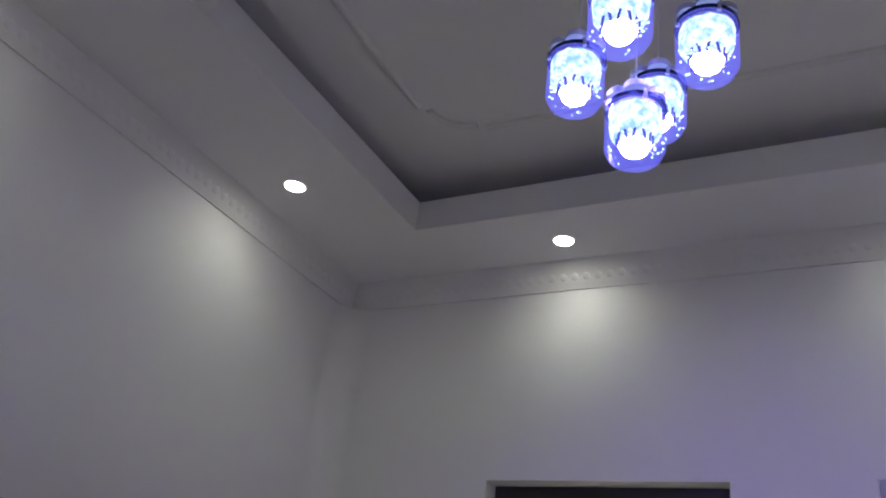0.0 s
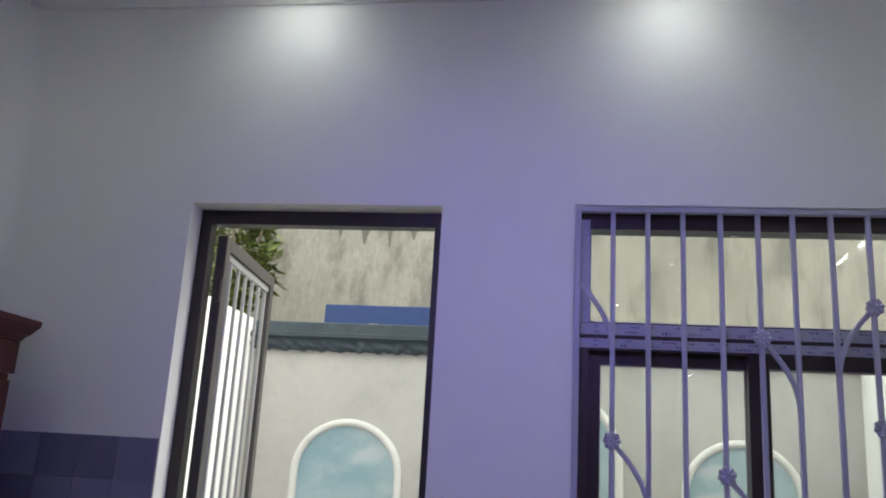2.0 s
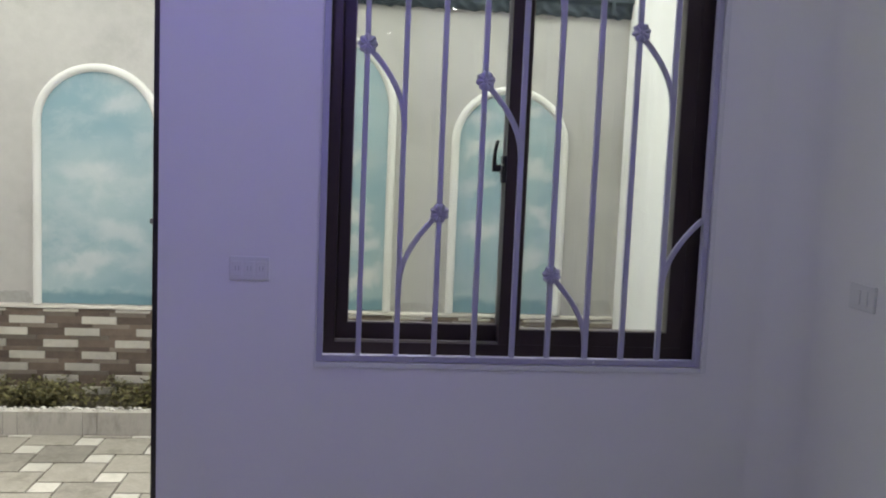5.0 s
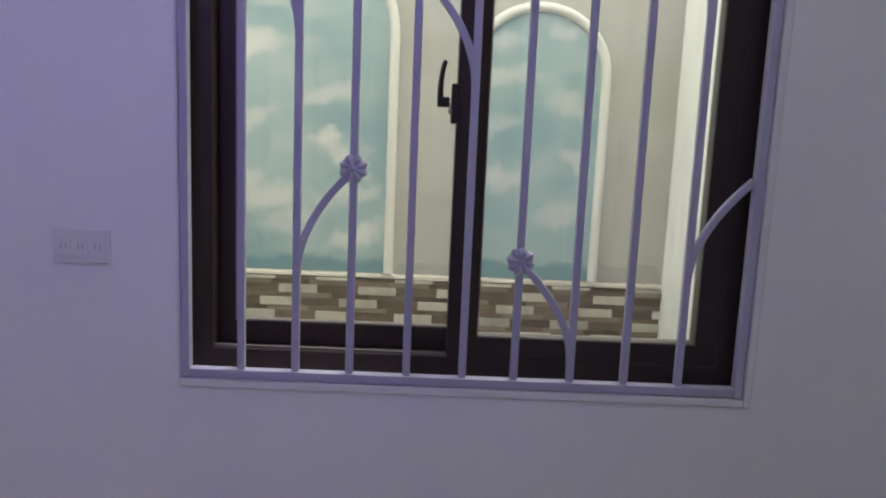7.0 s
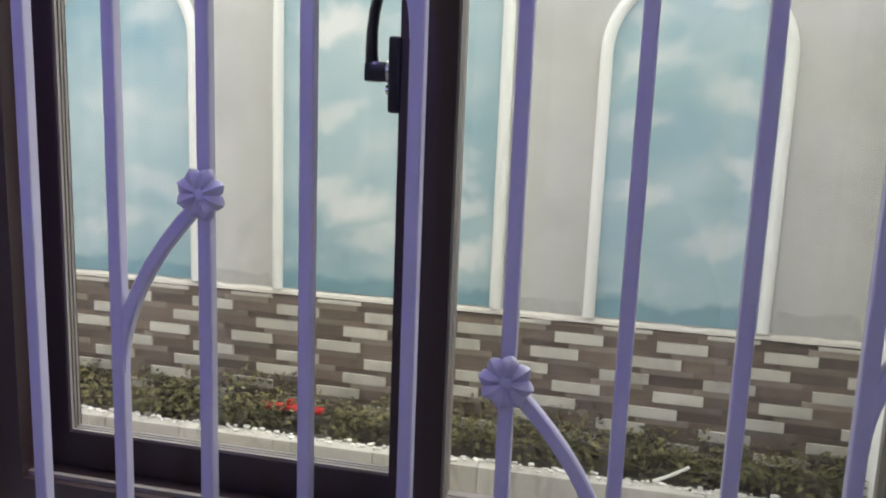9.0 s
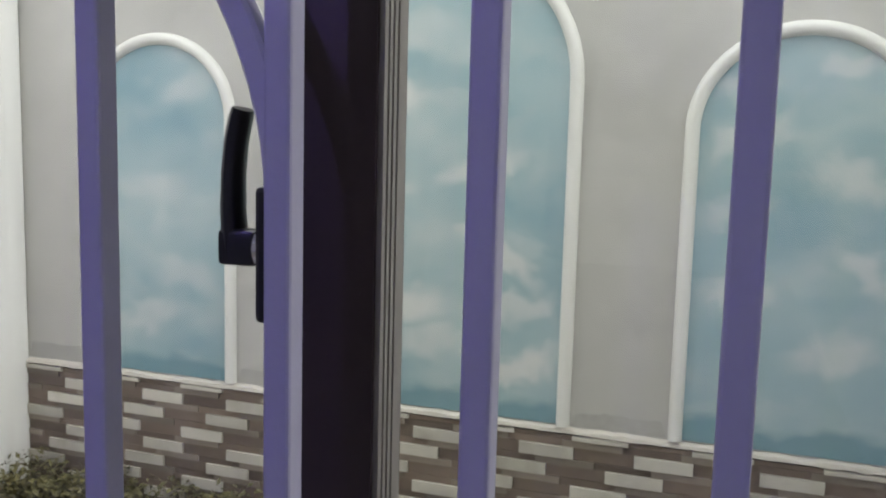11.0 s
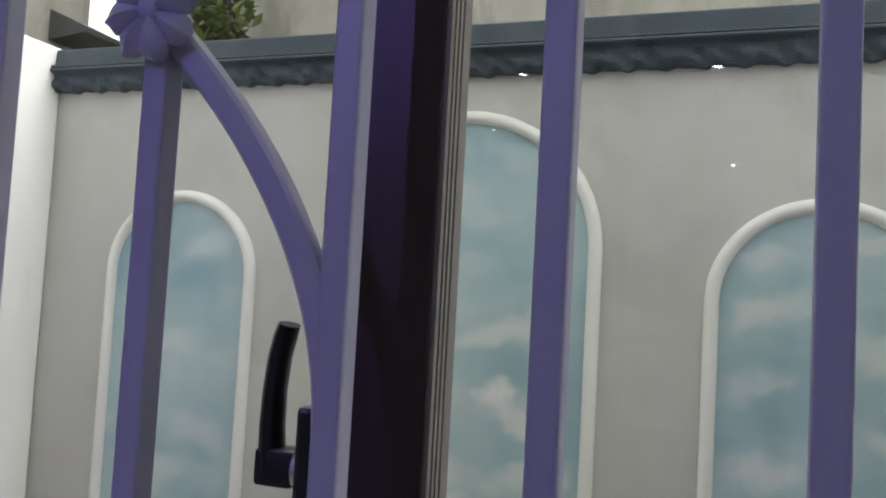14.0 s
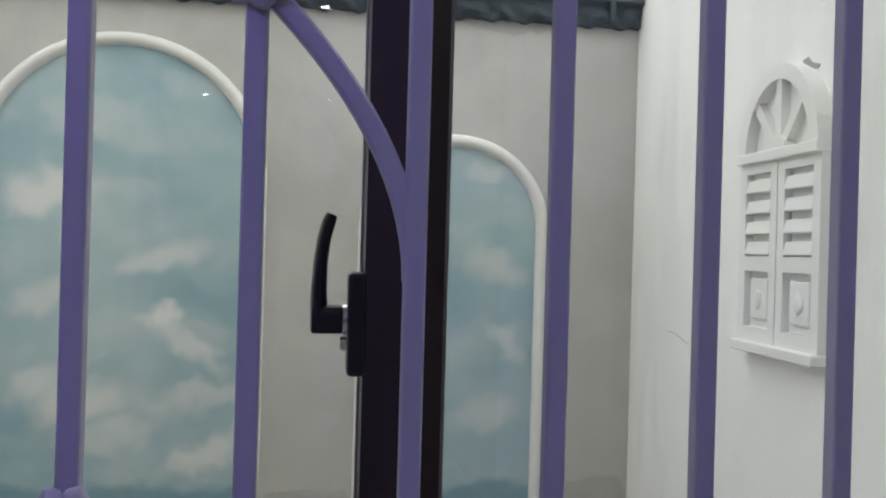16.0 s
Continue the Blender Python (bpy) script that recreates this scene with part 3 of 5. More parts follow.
# socket plates
def socket_plate(name, m, label, gangs=3, slots=True):
    s = thing(name, m.translation, label, "wall socket")
    bm = boxed(-0.06, 0.06, -0.009, 0.0, -0.037, 0.037, 0.003)
    bmesh.ops.transform(bm, matrix=m, verts=bm.verts)
    part("plate", bm, M_PLATE, s)
    for k in range(gangs):
        cx = (k - (gangs - 1) / 2) * 0.036
        bm = boxed(cx - 0.015, cx + 0.015, -0.0125, -0.009, -0.022, 0.022, 0.0015)
        bmesh.ops.transform(bm, matrix=m, verts=bm.verts)
        part("module", bm, M_PLATE, s)
        for sx in (-0.005, 0.005) if slots else ():
            bm = boxed(cx + sx - 0.0016, cx + sx + 0.0016, -0.0135, -0.0125, -0.006, 0.008)
            bmesh.ops.transform(bm, matrix=m, verts=bm.verts)
            part("slot", bm, M_SLOT_PALE, s)
    return s

socket_plate("wall_socket", pose(-0.226, 0, 1.128), "white plastic triple socket plate between door and window")
socket_plate("light_switch", pose(XE, -0.37, 1.14, 0, 0, -90), "white plastic switch plate on the side wall", 2, False)
nail = thing("nail", (XW, -0.131, 2.354), "small dark nail in the white wall", "nail")
bm = bmesh.new()
sweep(bm, [(XW, -0.131, 2.354), (XW + 0.02, -0.131, 2.354)], [(0.003 * math.cos(a), 0.003 * math.sin(a)) for a in [k * math.pi / 3 for k in range(6)]], (0, 0, 1))
part("shank", bm, M_SLOT, nail)
part("head", boxed(XW + 0.018, XW + 0.021, -0.136, -0.126, 2.349, 2.359, 0.001), M_SLOT, nail)

# wardrobe with a breakfront and a stepped cornice
def wardrobe():
    w = thing("wardrobe", (-2.1, -1.1, 0), "dark red-brown wooden wardrobe with panelled doors and a cornice", "wardrobe")
    for xf, y0, y1, n in ((-1.955, -1.055, -0.163, 2), (-2.06, -2.1, -1.057, 2)):
        part("body", boxed(XW + 0.003, xf, y0, y1, 0.06, 1.93, 0.004), M_WOOD, w)
        part("plinth", boxed(XW + 0.003, xf + 0.012, y0 - 0.0005, y1 + 0.0005, 0.0, 0.06, 0.004), M_WOOD, w)
        part("frieze", boxed(XW + 0.003, xf + 0.014, y0 - 0.012, y1 + 0.012, 1.93, 2.045, 0.004), M_WOOD, w)
        prof = [(0.016, 2.045), (0.022, 2.058), (0.034, 2.068), (0.046, 2.086), (0.055, 2.098), (0.055, 2.117), (-0.02, 2.117), (-0.02, 2.045)]
        bm = sweep(bmesh.new(), [(XW + 0.003, y0, 0), (xf, y0, 0), (xf, y1, 0), (XW + 0.003, y1, 0)], [(u, v) for u, v in prof], (0, 0, 1))
        part("cornice", bm, M_WOOD, w)
        part("top_board", boxed(XW + 0.003, xf - 0.016, y0 + 0.016, y1 - 0.016, 2.09, 2.112), M_WOOD, w)
        dw = (y1 - y0 - 0.03) / n
        for k in range(n):
            a, b = y0 + 0.015 + k * dw + 0.003, y0 + 0.015 + (k + 1) * dw - 0.003
            door = part("door", slab_with_holes(bmesh.new(), [0, 0.075, b - a - 0.075, b - a], [0.09, 0.2, 0.95, 1.06, 1.80, 1.905], {(1, 1), (1, 3)}, "y", 0.0, 0.02), M_WOOD, w)
            door.data.transform(Matrix.Translation((xf + 0.0205, a, 0)) @ Matrix.Rotation(radians(90), 4, "Z"))
            for z0, z1 in ((0.2, 0.95), (1.06, 1.80)):
                bm = boxed(xf + 0.001, xf + 0.008, a + 0.075, b - 0.075, z0, z1)
                box(bm, xf + 0.006, xf + 0.017, a + 0.11, b - 0.11, z0 + 0.035, z1 - 0.035, 0.006)
                part("panel", bm, M_WOOD_IN, door)
            hy = b - 0.035 if k == 0 else a + 0.035
            part("knob", ball(bmesh.new(), (xf + 0.034, hy, 1.0), (0.014, 0.014, 0.014), 2), M_CHROME, door, "small metal knob", True)

wardrobe()

# pendant cluster of five glowing jars
JARS = [(-0.282, -1.99, 2.627), (-0.258, -2.165, 2.721), (-0.379, -2.03, 2.732), (-0.152, -2.03, 2.741), (-0.266, -1.905, 2.738)]
CEIL2 = 3.79

def pendant_jar(x, y, z, parent, rng):
    """z is the foot of the jar."""
    r, h = 0.051, 0.100
    prof = [(0.0, 0.0), (r * 0.6, 0.001), (r * 0.86, 0.007), (r, 0.022), (r, h)]
    jar = part("jar", lathe(bmesh.new(), prof, (x, y, z), 30), M_SHELL, parent, "blue acrylic jar lit from inside", True)
    part("ring", lathe(bmesh.new(), [(r - 0.002, h), (r + 0.002, h), (r + 0.002, h + 0.008), (r - 0.006, h + 0.010), (r - 0.006, h)], (x, y, z), 30), M_RING, jar, "dark metal ring", True)
    pts = []
    for k in range(60):
        a = 2 * math.pi * k / 60
        q = 0.034 + 0.017 * abs(math.cos(2.5 * a)) ** 0.6
        pts.append((x + q * math.cos(a), y + q * math.sin(a)))
    bm = prism(bmesh.new(), pts, "z", z + h + 0.022, z + h + 0.034)
    lathe(bm, [(0.034, 0.034), (0.030, 0.042), (0.014, 0.047), (0.009, 0.056), (0.0, 0.058)], (x, y, z + h), 20)
    part("cap", bm, M_JARCAP, jar, "violet flower-shaped cap", True)
    part("neck", lathe(bmesh.new(), [(0.030, 0.004), (0.030, 0.022)], (x, y, z + h), 20), M_JARCAP, jar, "", True)
    for k in range(4):
        a = math.pi / 2 * k + 0.6
        part("clip", boxed(x + r * math.cos(a) - 0.0035, x + r * math.cos(a) + 0.0035, y + r * math.sin(a) - 0.0035, y + r * math.sin(a) + 0.0035, z + h - 0.004, z + h + 0.013, 0.001), M_JARCAP, jar, "small pale clip")
    bm = lathe(bmesh.new(), [(0.0, 0.012), (0.013, 0.013), (0.021, 0.019), (0.0235, 0.030), (0.0, 0.031)], (x, y, z), 20)
    # unseen cap, added to keep the lamp's light from going upward
    part("reflector", lathe(bmesh.new(), [(0.0, 0.037), (0.015, 0.036), (0.0275, 0.0315), (0.0275, 0.033), (0.015, 0.039), (0.0, 0.041)], (x, y, z), 20), M_CAP, jar, "added white cap that blocks the lamp's upward light", True)
    bmv = lathe(bmesh.new(), [(0.0, 0.047), (0.022, 0.045), (0.036, 0.048), (0.043, 0.056), (0.046, h - 0.012), (0.044, h - 0.004), (0.0, h - 0.002)], (x, y, z), 24)
    for v in bmv.verts:
        v.co += Vector((rng.uniform(-1, 1), rng.uniform(-1, 1), rng.uniform(-1, 1))) * 0.002
    tagged(part("glitter", bmv, M_VEIL, jar, "cyan glittering acrylic filling", True), kind="stuff")
    part("bulb", bm, M_CORE, jar, "white-hot glowing crown lamp", True)
    bm = bmesh.new()
    for k in range(6):
        a0 = 2 * math.pi * k / 6
        arch = []
        for q in range(9):
            u = -1 + q / 4
            a = a0 + 0.36 * u
            arch.append((x + 0.0285 * math.cos(a), y + 0.0285 * math.sin(a), z + 0.027 + 0.024 * (1 - u ** 4)))
        sweep(bm, arch, SQ(0.0042, 0.003), (math.cos(a0), math.sin(a0), 0))
    part("crown", bm, M_RING, jar, "dark arched crown ring")
    bm = bmesh.new()
    for k in range(48):
        a, q, hh = rng.uniform(0, 6.283), rng.uniform(0.036, 0.047), rng.uniform(0.012, h - 0.03)
        s = rng.uniform(0.0011, 0.0025)
        ball(bm, (x + q * math.cos(a), y + q * math.sin(a), z + hh), (s, s, s), 1)
    tagged(part("bubbles", bm, M_BUB, jar, "bright bubbles in the acrylic", True), kind="stuff")
    part("cord", sweep(bmesh.new(), [(x, y, z + h + 0.055), (x, y, CEIL2 - 0.02)], [(0.0016 * math.cos(a), 0.0016 * math.sin(a)) for a in [k * math.pi / 3 for k in range(6)]], (0, 1, 0)), M_CAP, jar)

pendant = thing("pendant_lamp", (-0.265, -2.03, CEIL2), "pendant lamp of five glowing blue-violet jars", "pendant lamp")
part("canopy", lathe(bmesh.new(), [(0.0, -0.03), (0.17, -0.03), (0.18, -0.024), (0.18, 0.0)], (-0.265, -2.03, CEIL2), 40), M_CHROME, pendant, "round chrome ceiling plate", True)
prng = random.Random(5)
for jx, jy, jz in JARS:
    pendant_jar(jx, jy, jz, pendant, prng)

# ---------------------------------------------------------------- door
door_1 = thing("door_1", (DX0, 0.1, 0), "dark metal door frame with an open barred gate leaf", "door", kind="structure")
FY0, FY1 = 0.095, 0.150
FW = 0.044
part("jamb", boxed(DX0, DX0 + FW, FY0, FY1, 0.0, DZ, 0.002), M_DOORFR, door_1)
part("jamb", boxed(DX1 - 0.038, DX1, FY0, FY1, 0.0, DZ, 0.002), M_DOORFR, door_1)
part("head", boxed(DX0 + FW, DX1 - 0.038, FY0, FY1, DZ - 0.055, DZ, 0.002), M_DOORFR, door_1)
part("strike", boxed(DX1 - 0.048, DX1 - 0.036, FY0 + 0.012, FY0 + 0.022, 1.245, 1.262, 0.001), M_CHROME, door_1, "small bright strike tongue")
leaf = thing("door_leaf", (DX0 + 0.072, 0.202, 0.02), "open grey metal gate leaf with light bars over a solid panel", "door leaf")
LW, LT = 0.775, 0.04     # built closed along x from the hinge, then turned open
def leaf_part(name, bm, material, label="", smooth=False):
    p = part(name, bm, material, leaf, label, smooth)
    p.matrix_parent_inverse = Matrix.Identity(4)
    return p
leaf_part("stile", boxed(0, 0.055, 0, LT, 0, 2.52, 0.003), M_LEAF)
leaf_part("stile", boxed(LW - 0.055, LW, 0, LT, 0, 2.52, 0.003), M_LEAF)
leaf_part("top_rail", boxed(0.055, LW - 0.055, 0, LT, 2.465, 2.52, 0.003), M_LEAF)
leaf_part("lock_rail", boxed(0.055, LW - 0.055, 0, LT, 1.14, 1.235, 0.003), M_LEAF)
leaf_part("bottom_rail", boxed(0.055, LW - 0.055, 0, LT, 0, 0.11, 0.003), M_LEAF)
panel = leaf_part("panel", boxed(0.055, LW - 0.055, 0.012, 0.028, 0.11, 1.14), M_LEAF)
for zz0, zz1 in ((0.18, 0.58), (0.68, 1.07)):
    for xx0, xx1 in ((0.11, LW / 2 - 0.03), (LW / 2 + 0.03, LW - 0.11)):
        b = part("raised_field", boxed(xx0, xx1, 0.004, 0.036, zz0, zz1, 0.008), M_LEAF, panel)
        b.matrix_parent_inverse = Matrix.Identity(4)
leaf_part("bar_rail", boxed(0.055, LW - 0.055, 0.010, 0.030, 2.435, 2.463, 0.002), M_LEAFBAR)
leaf_part("bar_rail", boxed(0.055, LW - 0.055, 0.010, 0.030, 1.237, 1.262, 0.002), M_LEAFBAR)
bar_mesh = None
for k in range(6):
    bx = 0.055 + (LW - 0.11) * (k + 0.75) / 6
    if bar_mesh is None:
        bar_mesh = mesh_of("bar", boxed(-0.008, 0.008, 0.0135, 0.0265, 1.262, 2.435, 0.002), M_LEAFBAR)
    ob = new("bar", bar_mesh)
    ob.parent = leaf
    ob.location = (bx, 0, 0)
bm = lathe(bmesh.new(), [(0.0, 0.0), (0.026, 0.002), (0.026, 0.010), (0.012, 0.014), (0.011, 0.030), (0.024, 0.040), (0.027, 0.052), (0.018, 0.062), (0.0, 0.064)], (0, 0, 0), 20)
bmesh.ops.transform(bm, matrix=pose(LW - 0.03, 0.0, 1.19, 90), verts=bm.verts)
leaf_part("knob", bm, M_BLACK, "round black door knob", True)
for hz in (0.35, 1.3, 2.25):
    leaf_part("hinge", lathe(bmesh.new(), [(0.0, 0.0), (0.009, 0.0), (0.009, 0.09), (0.0, 0.09)], (-0.026, 0.004, hz), 12), M_DOORFR, smooth=True)
leaf.rotation_euler = (0, 0, radians(95))

# ---------------------------------------------------------------- window
def window():
    w = thing("window_1", (0.6, 0.09, WZ0), "brown aluminium window with two sliding sashes and a top light", "window", kind="structure")
    y0, y1 = 0.058, 0.142
    fr = part("window_frame", slab_with_holes(bmesh.new(), [WX0, 0.034, 1.166, WX1], [WZ0, 0.895, 2.122, 2.217, 2.552, WZ1], {(1, 1), (1, 3)}, "y", y0, y1), M_ALU, w)
    part("sill_track", boxed(0.034, 1.166, 0.070, 0.078, 0.895, 0.901), M_ALU_EDGE, fr)
    part("pane", boxed(0.034, 1.166, 0.090, 0.094, 2.217, 2.552), M_GLASS, w, "clear top light").visible_shadow = False
    # film still stuck on the top light's frame
    for a, b, c, d in ((0.002, 1.198, 2.174, 2.213), (-0.014, 1.206, 2.128, 2.160)):
        part("protective_film", boxed(a, b, y0 - 0.0025, y0 - 0.0005, c, d), M_FILM, w, "printed lavender protective film")
    part("protective_film", boxed(1.168, 1.204, y0 - 0.0025, y0 - 0.0005, 2.2155, 2.585), M_FILM, w, "printed lavender protective film")
    part("protective_film", boxed(-0.006, 0.032, y0 - 0.0025, y0 - 0.0005, 2.2155, 2.585), M_FILM, w, "printed lavender protective film")
    part("film_lining", boxed(1.1635, 1.1658, y0, 0.088, 2.217, 2.552), M_FILM, w)
    part("film_lining", boxed(0.0342, 0.0365, y0, 0.088, 2.217, 2.552), M_FILM, w)
    part("film_lining", boxed(0.037, 1.163, y0, 0.088, 2.2172, 2.2195), M_FILM, w)
    r = random.Random(8)
    bm = bmesh.new()
    for z in (2.203, 2.183, 2.152, 2.137):
        x = 0.05
        while x < 1.12:
            for q in range(r.randint(2, 6)):
                wd = r.uniform(0.0018, 0.0055)
                box(bm, x, x + wd, y0 - 0.0036, y0 - 0.0028, z - r.uniform(0.002, 0.0045), z + r.uniform(0.001, 0.0045))
                x += wd + r.uniform(0.0025, 0.006)
            x += r.uniform(0.02, 0.11)
    for z in (2.26, 2.33, 2.36, 2.44, 2.47):
        box(bm, 1.181, 1.181 + r.uniform(0.005, 0.010), y0 - 0.0036, y0 - 0.0028, z, z + r.uniform(0.004, 0.010))
    part("film_print", bm, M_PRINT, w, "rows of small illegible print")
    # inner sash on the handle side, outer sash behind it
    for nm, xa, xb, sl, sr, ya, yb, zb, zt, lab in (("sash", 0.558, 1.166, 0.066, 0.048, 0.060, 0.106, 0.880, 2.122, "sliding sash with handle stile"),
                                                   ("sash", 0.034, 0.612, 0.038, 0.052, 0.1085, 0.138, 0.897, 2.122, "outer sliding sash")):
        rail_b, rail_t = (0.063, 0.044) if xa > 0.5 else (0.051, 0.044)
        s = part(nm, slab_with_holes(bmesh.new(), [xa, xa + sl, xb - sr, xb], [zb, zb + rail_b, zt - rail_t, zt], {(1, 1)}, "y", ya, yb), M_ALU, w, lab)
        gx0, gx1, gz0, gz1 = xa + sl, xb - sr, zb + rail_b, zt - rail_t
        gy = yb - 0.006
        part("pane", boxed(gx0, gx1, gy, gy + 0.004, gz0, gz1), M_GLASS, s, "clear glass pane").visible_shadow = False
        # ribbed edge of the sash opening; daylight painted into the wide strip's lighter grey
        for k, (da, db) in enumerate(((0.003, 0.008), (0.011, 0.015), (0.018, 0.0225), (0.0255, 0.0385))):
            if ya + db > gy:
                continue
            bm = bmesh.new()
            e = 0.0035
            box(bm, gx0, gx0 + e, ya + da, ya + db, gz0, gz1)
            box(bm, gx1 - e, gx1, ya + da, ya + db, gz0, gz1)
            box(bm, gx0 + e, gx1 - e, ya + da, ya + db, gz0, gz0 + e)
            box(bm, gx0 + e, gx1 - e, ya + da, ya + db, gz1 - e, gz1)
            part("bead", bm, M_ALU_EDGE, s, "grey ribbed glazing bead and daylit flat reveal")
    # handle
    h = part("handle", boxed(0.5445, 0.5600, 0.056, 0.0930, 1.415, 1.501, 0.004), M_BLACK, w, "black lever handle")
    path = [(0.5222, 1.452), (0.5212, 1.468), (0.5206, 1.485), (0.5214, 1.508), (0.5238, 1.528), (0.5274, 1.542), (0.5298, 1.548)]
    wid = [0.0150, 0.0150, 0.0135, 0.0120, 0.0115, 0.0115, 0.0095]
    bm = bmesh.new()
    rings = []
    for i, ((px, pz), ww) in enumerate(zip(path, wid)):
        ax, az = path[max(i - 1, 0)]
        bx, bz = path[min(i + 1, len(path) - 1)]
        d = Vector((bx - ax, 0, bz - az)).normalized()
        sd = Vector((d.z, 0, -d.x))
        c = Vector((px, 0.073 - 0.004 * i / 6, pz))
        rings.append([bm.verts.new(c + sd * (ww / 2) * math.cos(a) + Vector((0, 1, 0)) * 0.0115 * math.sin(a)) for a in [k * math.pi / 6 for k in range(12)]])
    for r0, r1 in zip(rings, rings[1:]):
        for j in range(12):
            bm.faces.new((r0[j], r0[(j + 1) % 12], r1[(j + 1) % 12], r1[j]))
    bm.faces.new(rings[0])
    bm.faces.new(rings[-1][::-1])
    box(bm, 0.5145, 0.5415, 0.0615, 0.0845, 1.4495, 1.4725, 0.003)
    part("lever", bm, M_BLACK, h, smooth=True)
    bm = bmesh.new()
    sweep(bm, [(0.5395, 0.073, 1.441), (0.5442, 0.073, 1.441)], [(0.006 * math.cos(a), 0.006 * math.sin(a)) for a in [k * math.pi / 5 for k in range(10)]], (0, 0, 1))
    part("screw", bm, M_CHROME, h, "bright screw head", True)
    bm = bmesh.new()
    sweep(bm, [(0.5410, 0.073, 1.461), (0.5443, 0.073, 1.461)], [(0.0135 * math.cos(a), 0.0135 * math.sin(a)) for a in [k * math.pi / 8 for k in range(16)]], (0, 0, 1))
    part("collar", bm, M_CHROME, h, "bright collar", True)

window()

# grille of bars, curved branches and flowers
BARS = [0.109, 0.227, 0.345, 0.470, 0.593, 0.7065, 0.830, 0.949, 1.069]
BW = 0.0167
GZ0, GZ1 = 0.846, 2.617

def flower_mesh():
    """Pressed sheet flower: eight cupped, creased petals round a small boss."""
    bm = bmesh.new()
    nu, nv = 7, 6
    for k in range(8):
        a0 = k * math.pi / 4
        lift = 0.0012 if k % 2 else 0.0
        skins = []
        for back in (0.0, 0.0016):
            grid = []
            for i in range(nu + 1):
                u = i / nu
                rad = 0.006 + 0.0255 * u
                half = 0.0030 + 0.0066 * u / 0.7 if u < 0.7 else 0.0096 * math.sqrt(max(0.04, 1 - ((u - 0.7) / 0.31) ** 2))
                row = []
                for j in range(nv + 1):
                    v = -1 + 2 * j / nv
                    out = 0.0035 + lift + 0.0062 * math.sin(math.pi * (0.12 + 0.62 * u)) - 0.0055 * u * u - 0.0034 * v * v + 0.0012 * (1 - min(1.0, abs(v) * 3))
                    tip = rad - 0.0016 * v * v * u
                    row.append(bm.verts.new((tip * math.cos(a0) - half * v * math.sin(a0), -out + back, tip * math.sin(a0) + half * v * math.cos(a0))))
                grid.append(row)
            skins.append(grid)
        f, b = skins
        for i in range(nu):
            for j in range(nv):
                bm.faces.new((f[i][j], f[i + 1][j], f[i + 1][j + 1], f[i][j + 1]))
                bm.faces.new((b[i][j], b[i][j + 1], b[i + 1][j + 1], b[i + 1][j]))
            for j in (0, nv):
                bm.faces.new((f[i][j], b[i][j], b[i + 1][j], f[i + 1][j]))
        for j in range(nv):
            bm.faces.new((f[nu][j], b[nu][j], b[nu][j + 1], f[nu][j + 1]))
            bm.faces.new((f[0][j], f[0][j + 1], b[0][j + 1], b[0][j]))
    ball(bm, (0, -0.0045, 0), (0.0078, 0.0042, 0.0078), 2)
    return mesh_of("flower", bm, M_BAR, True)

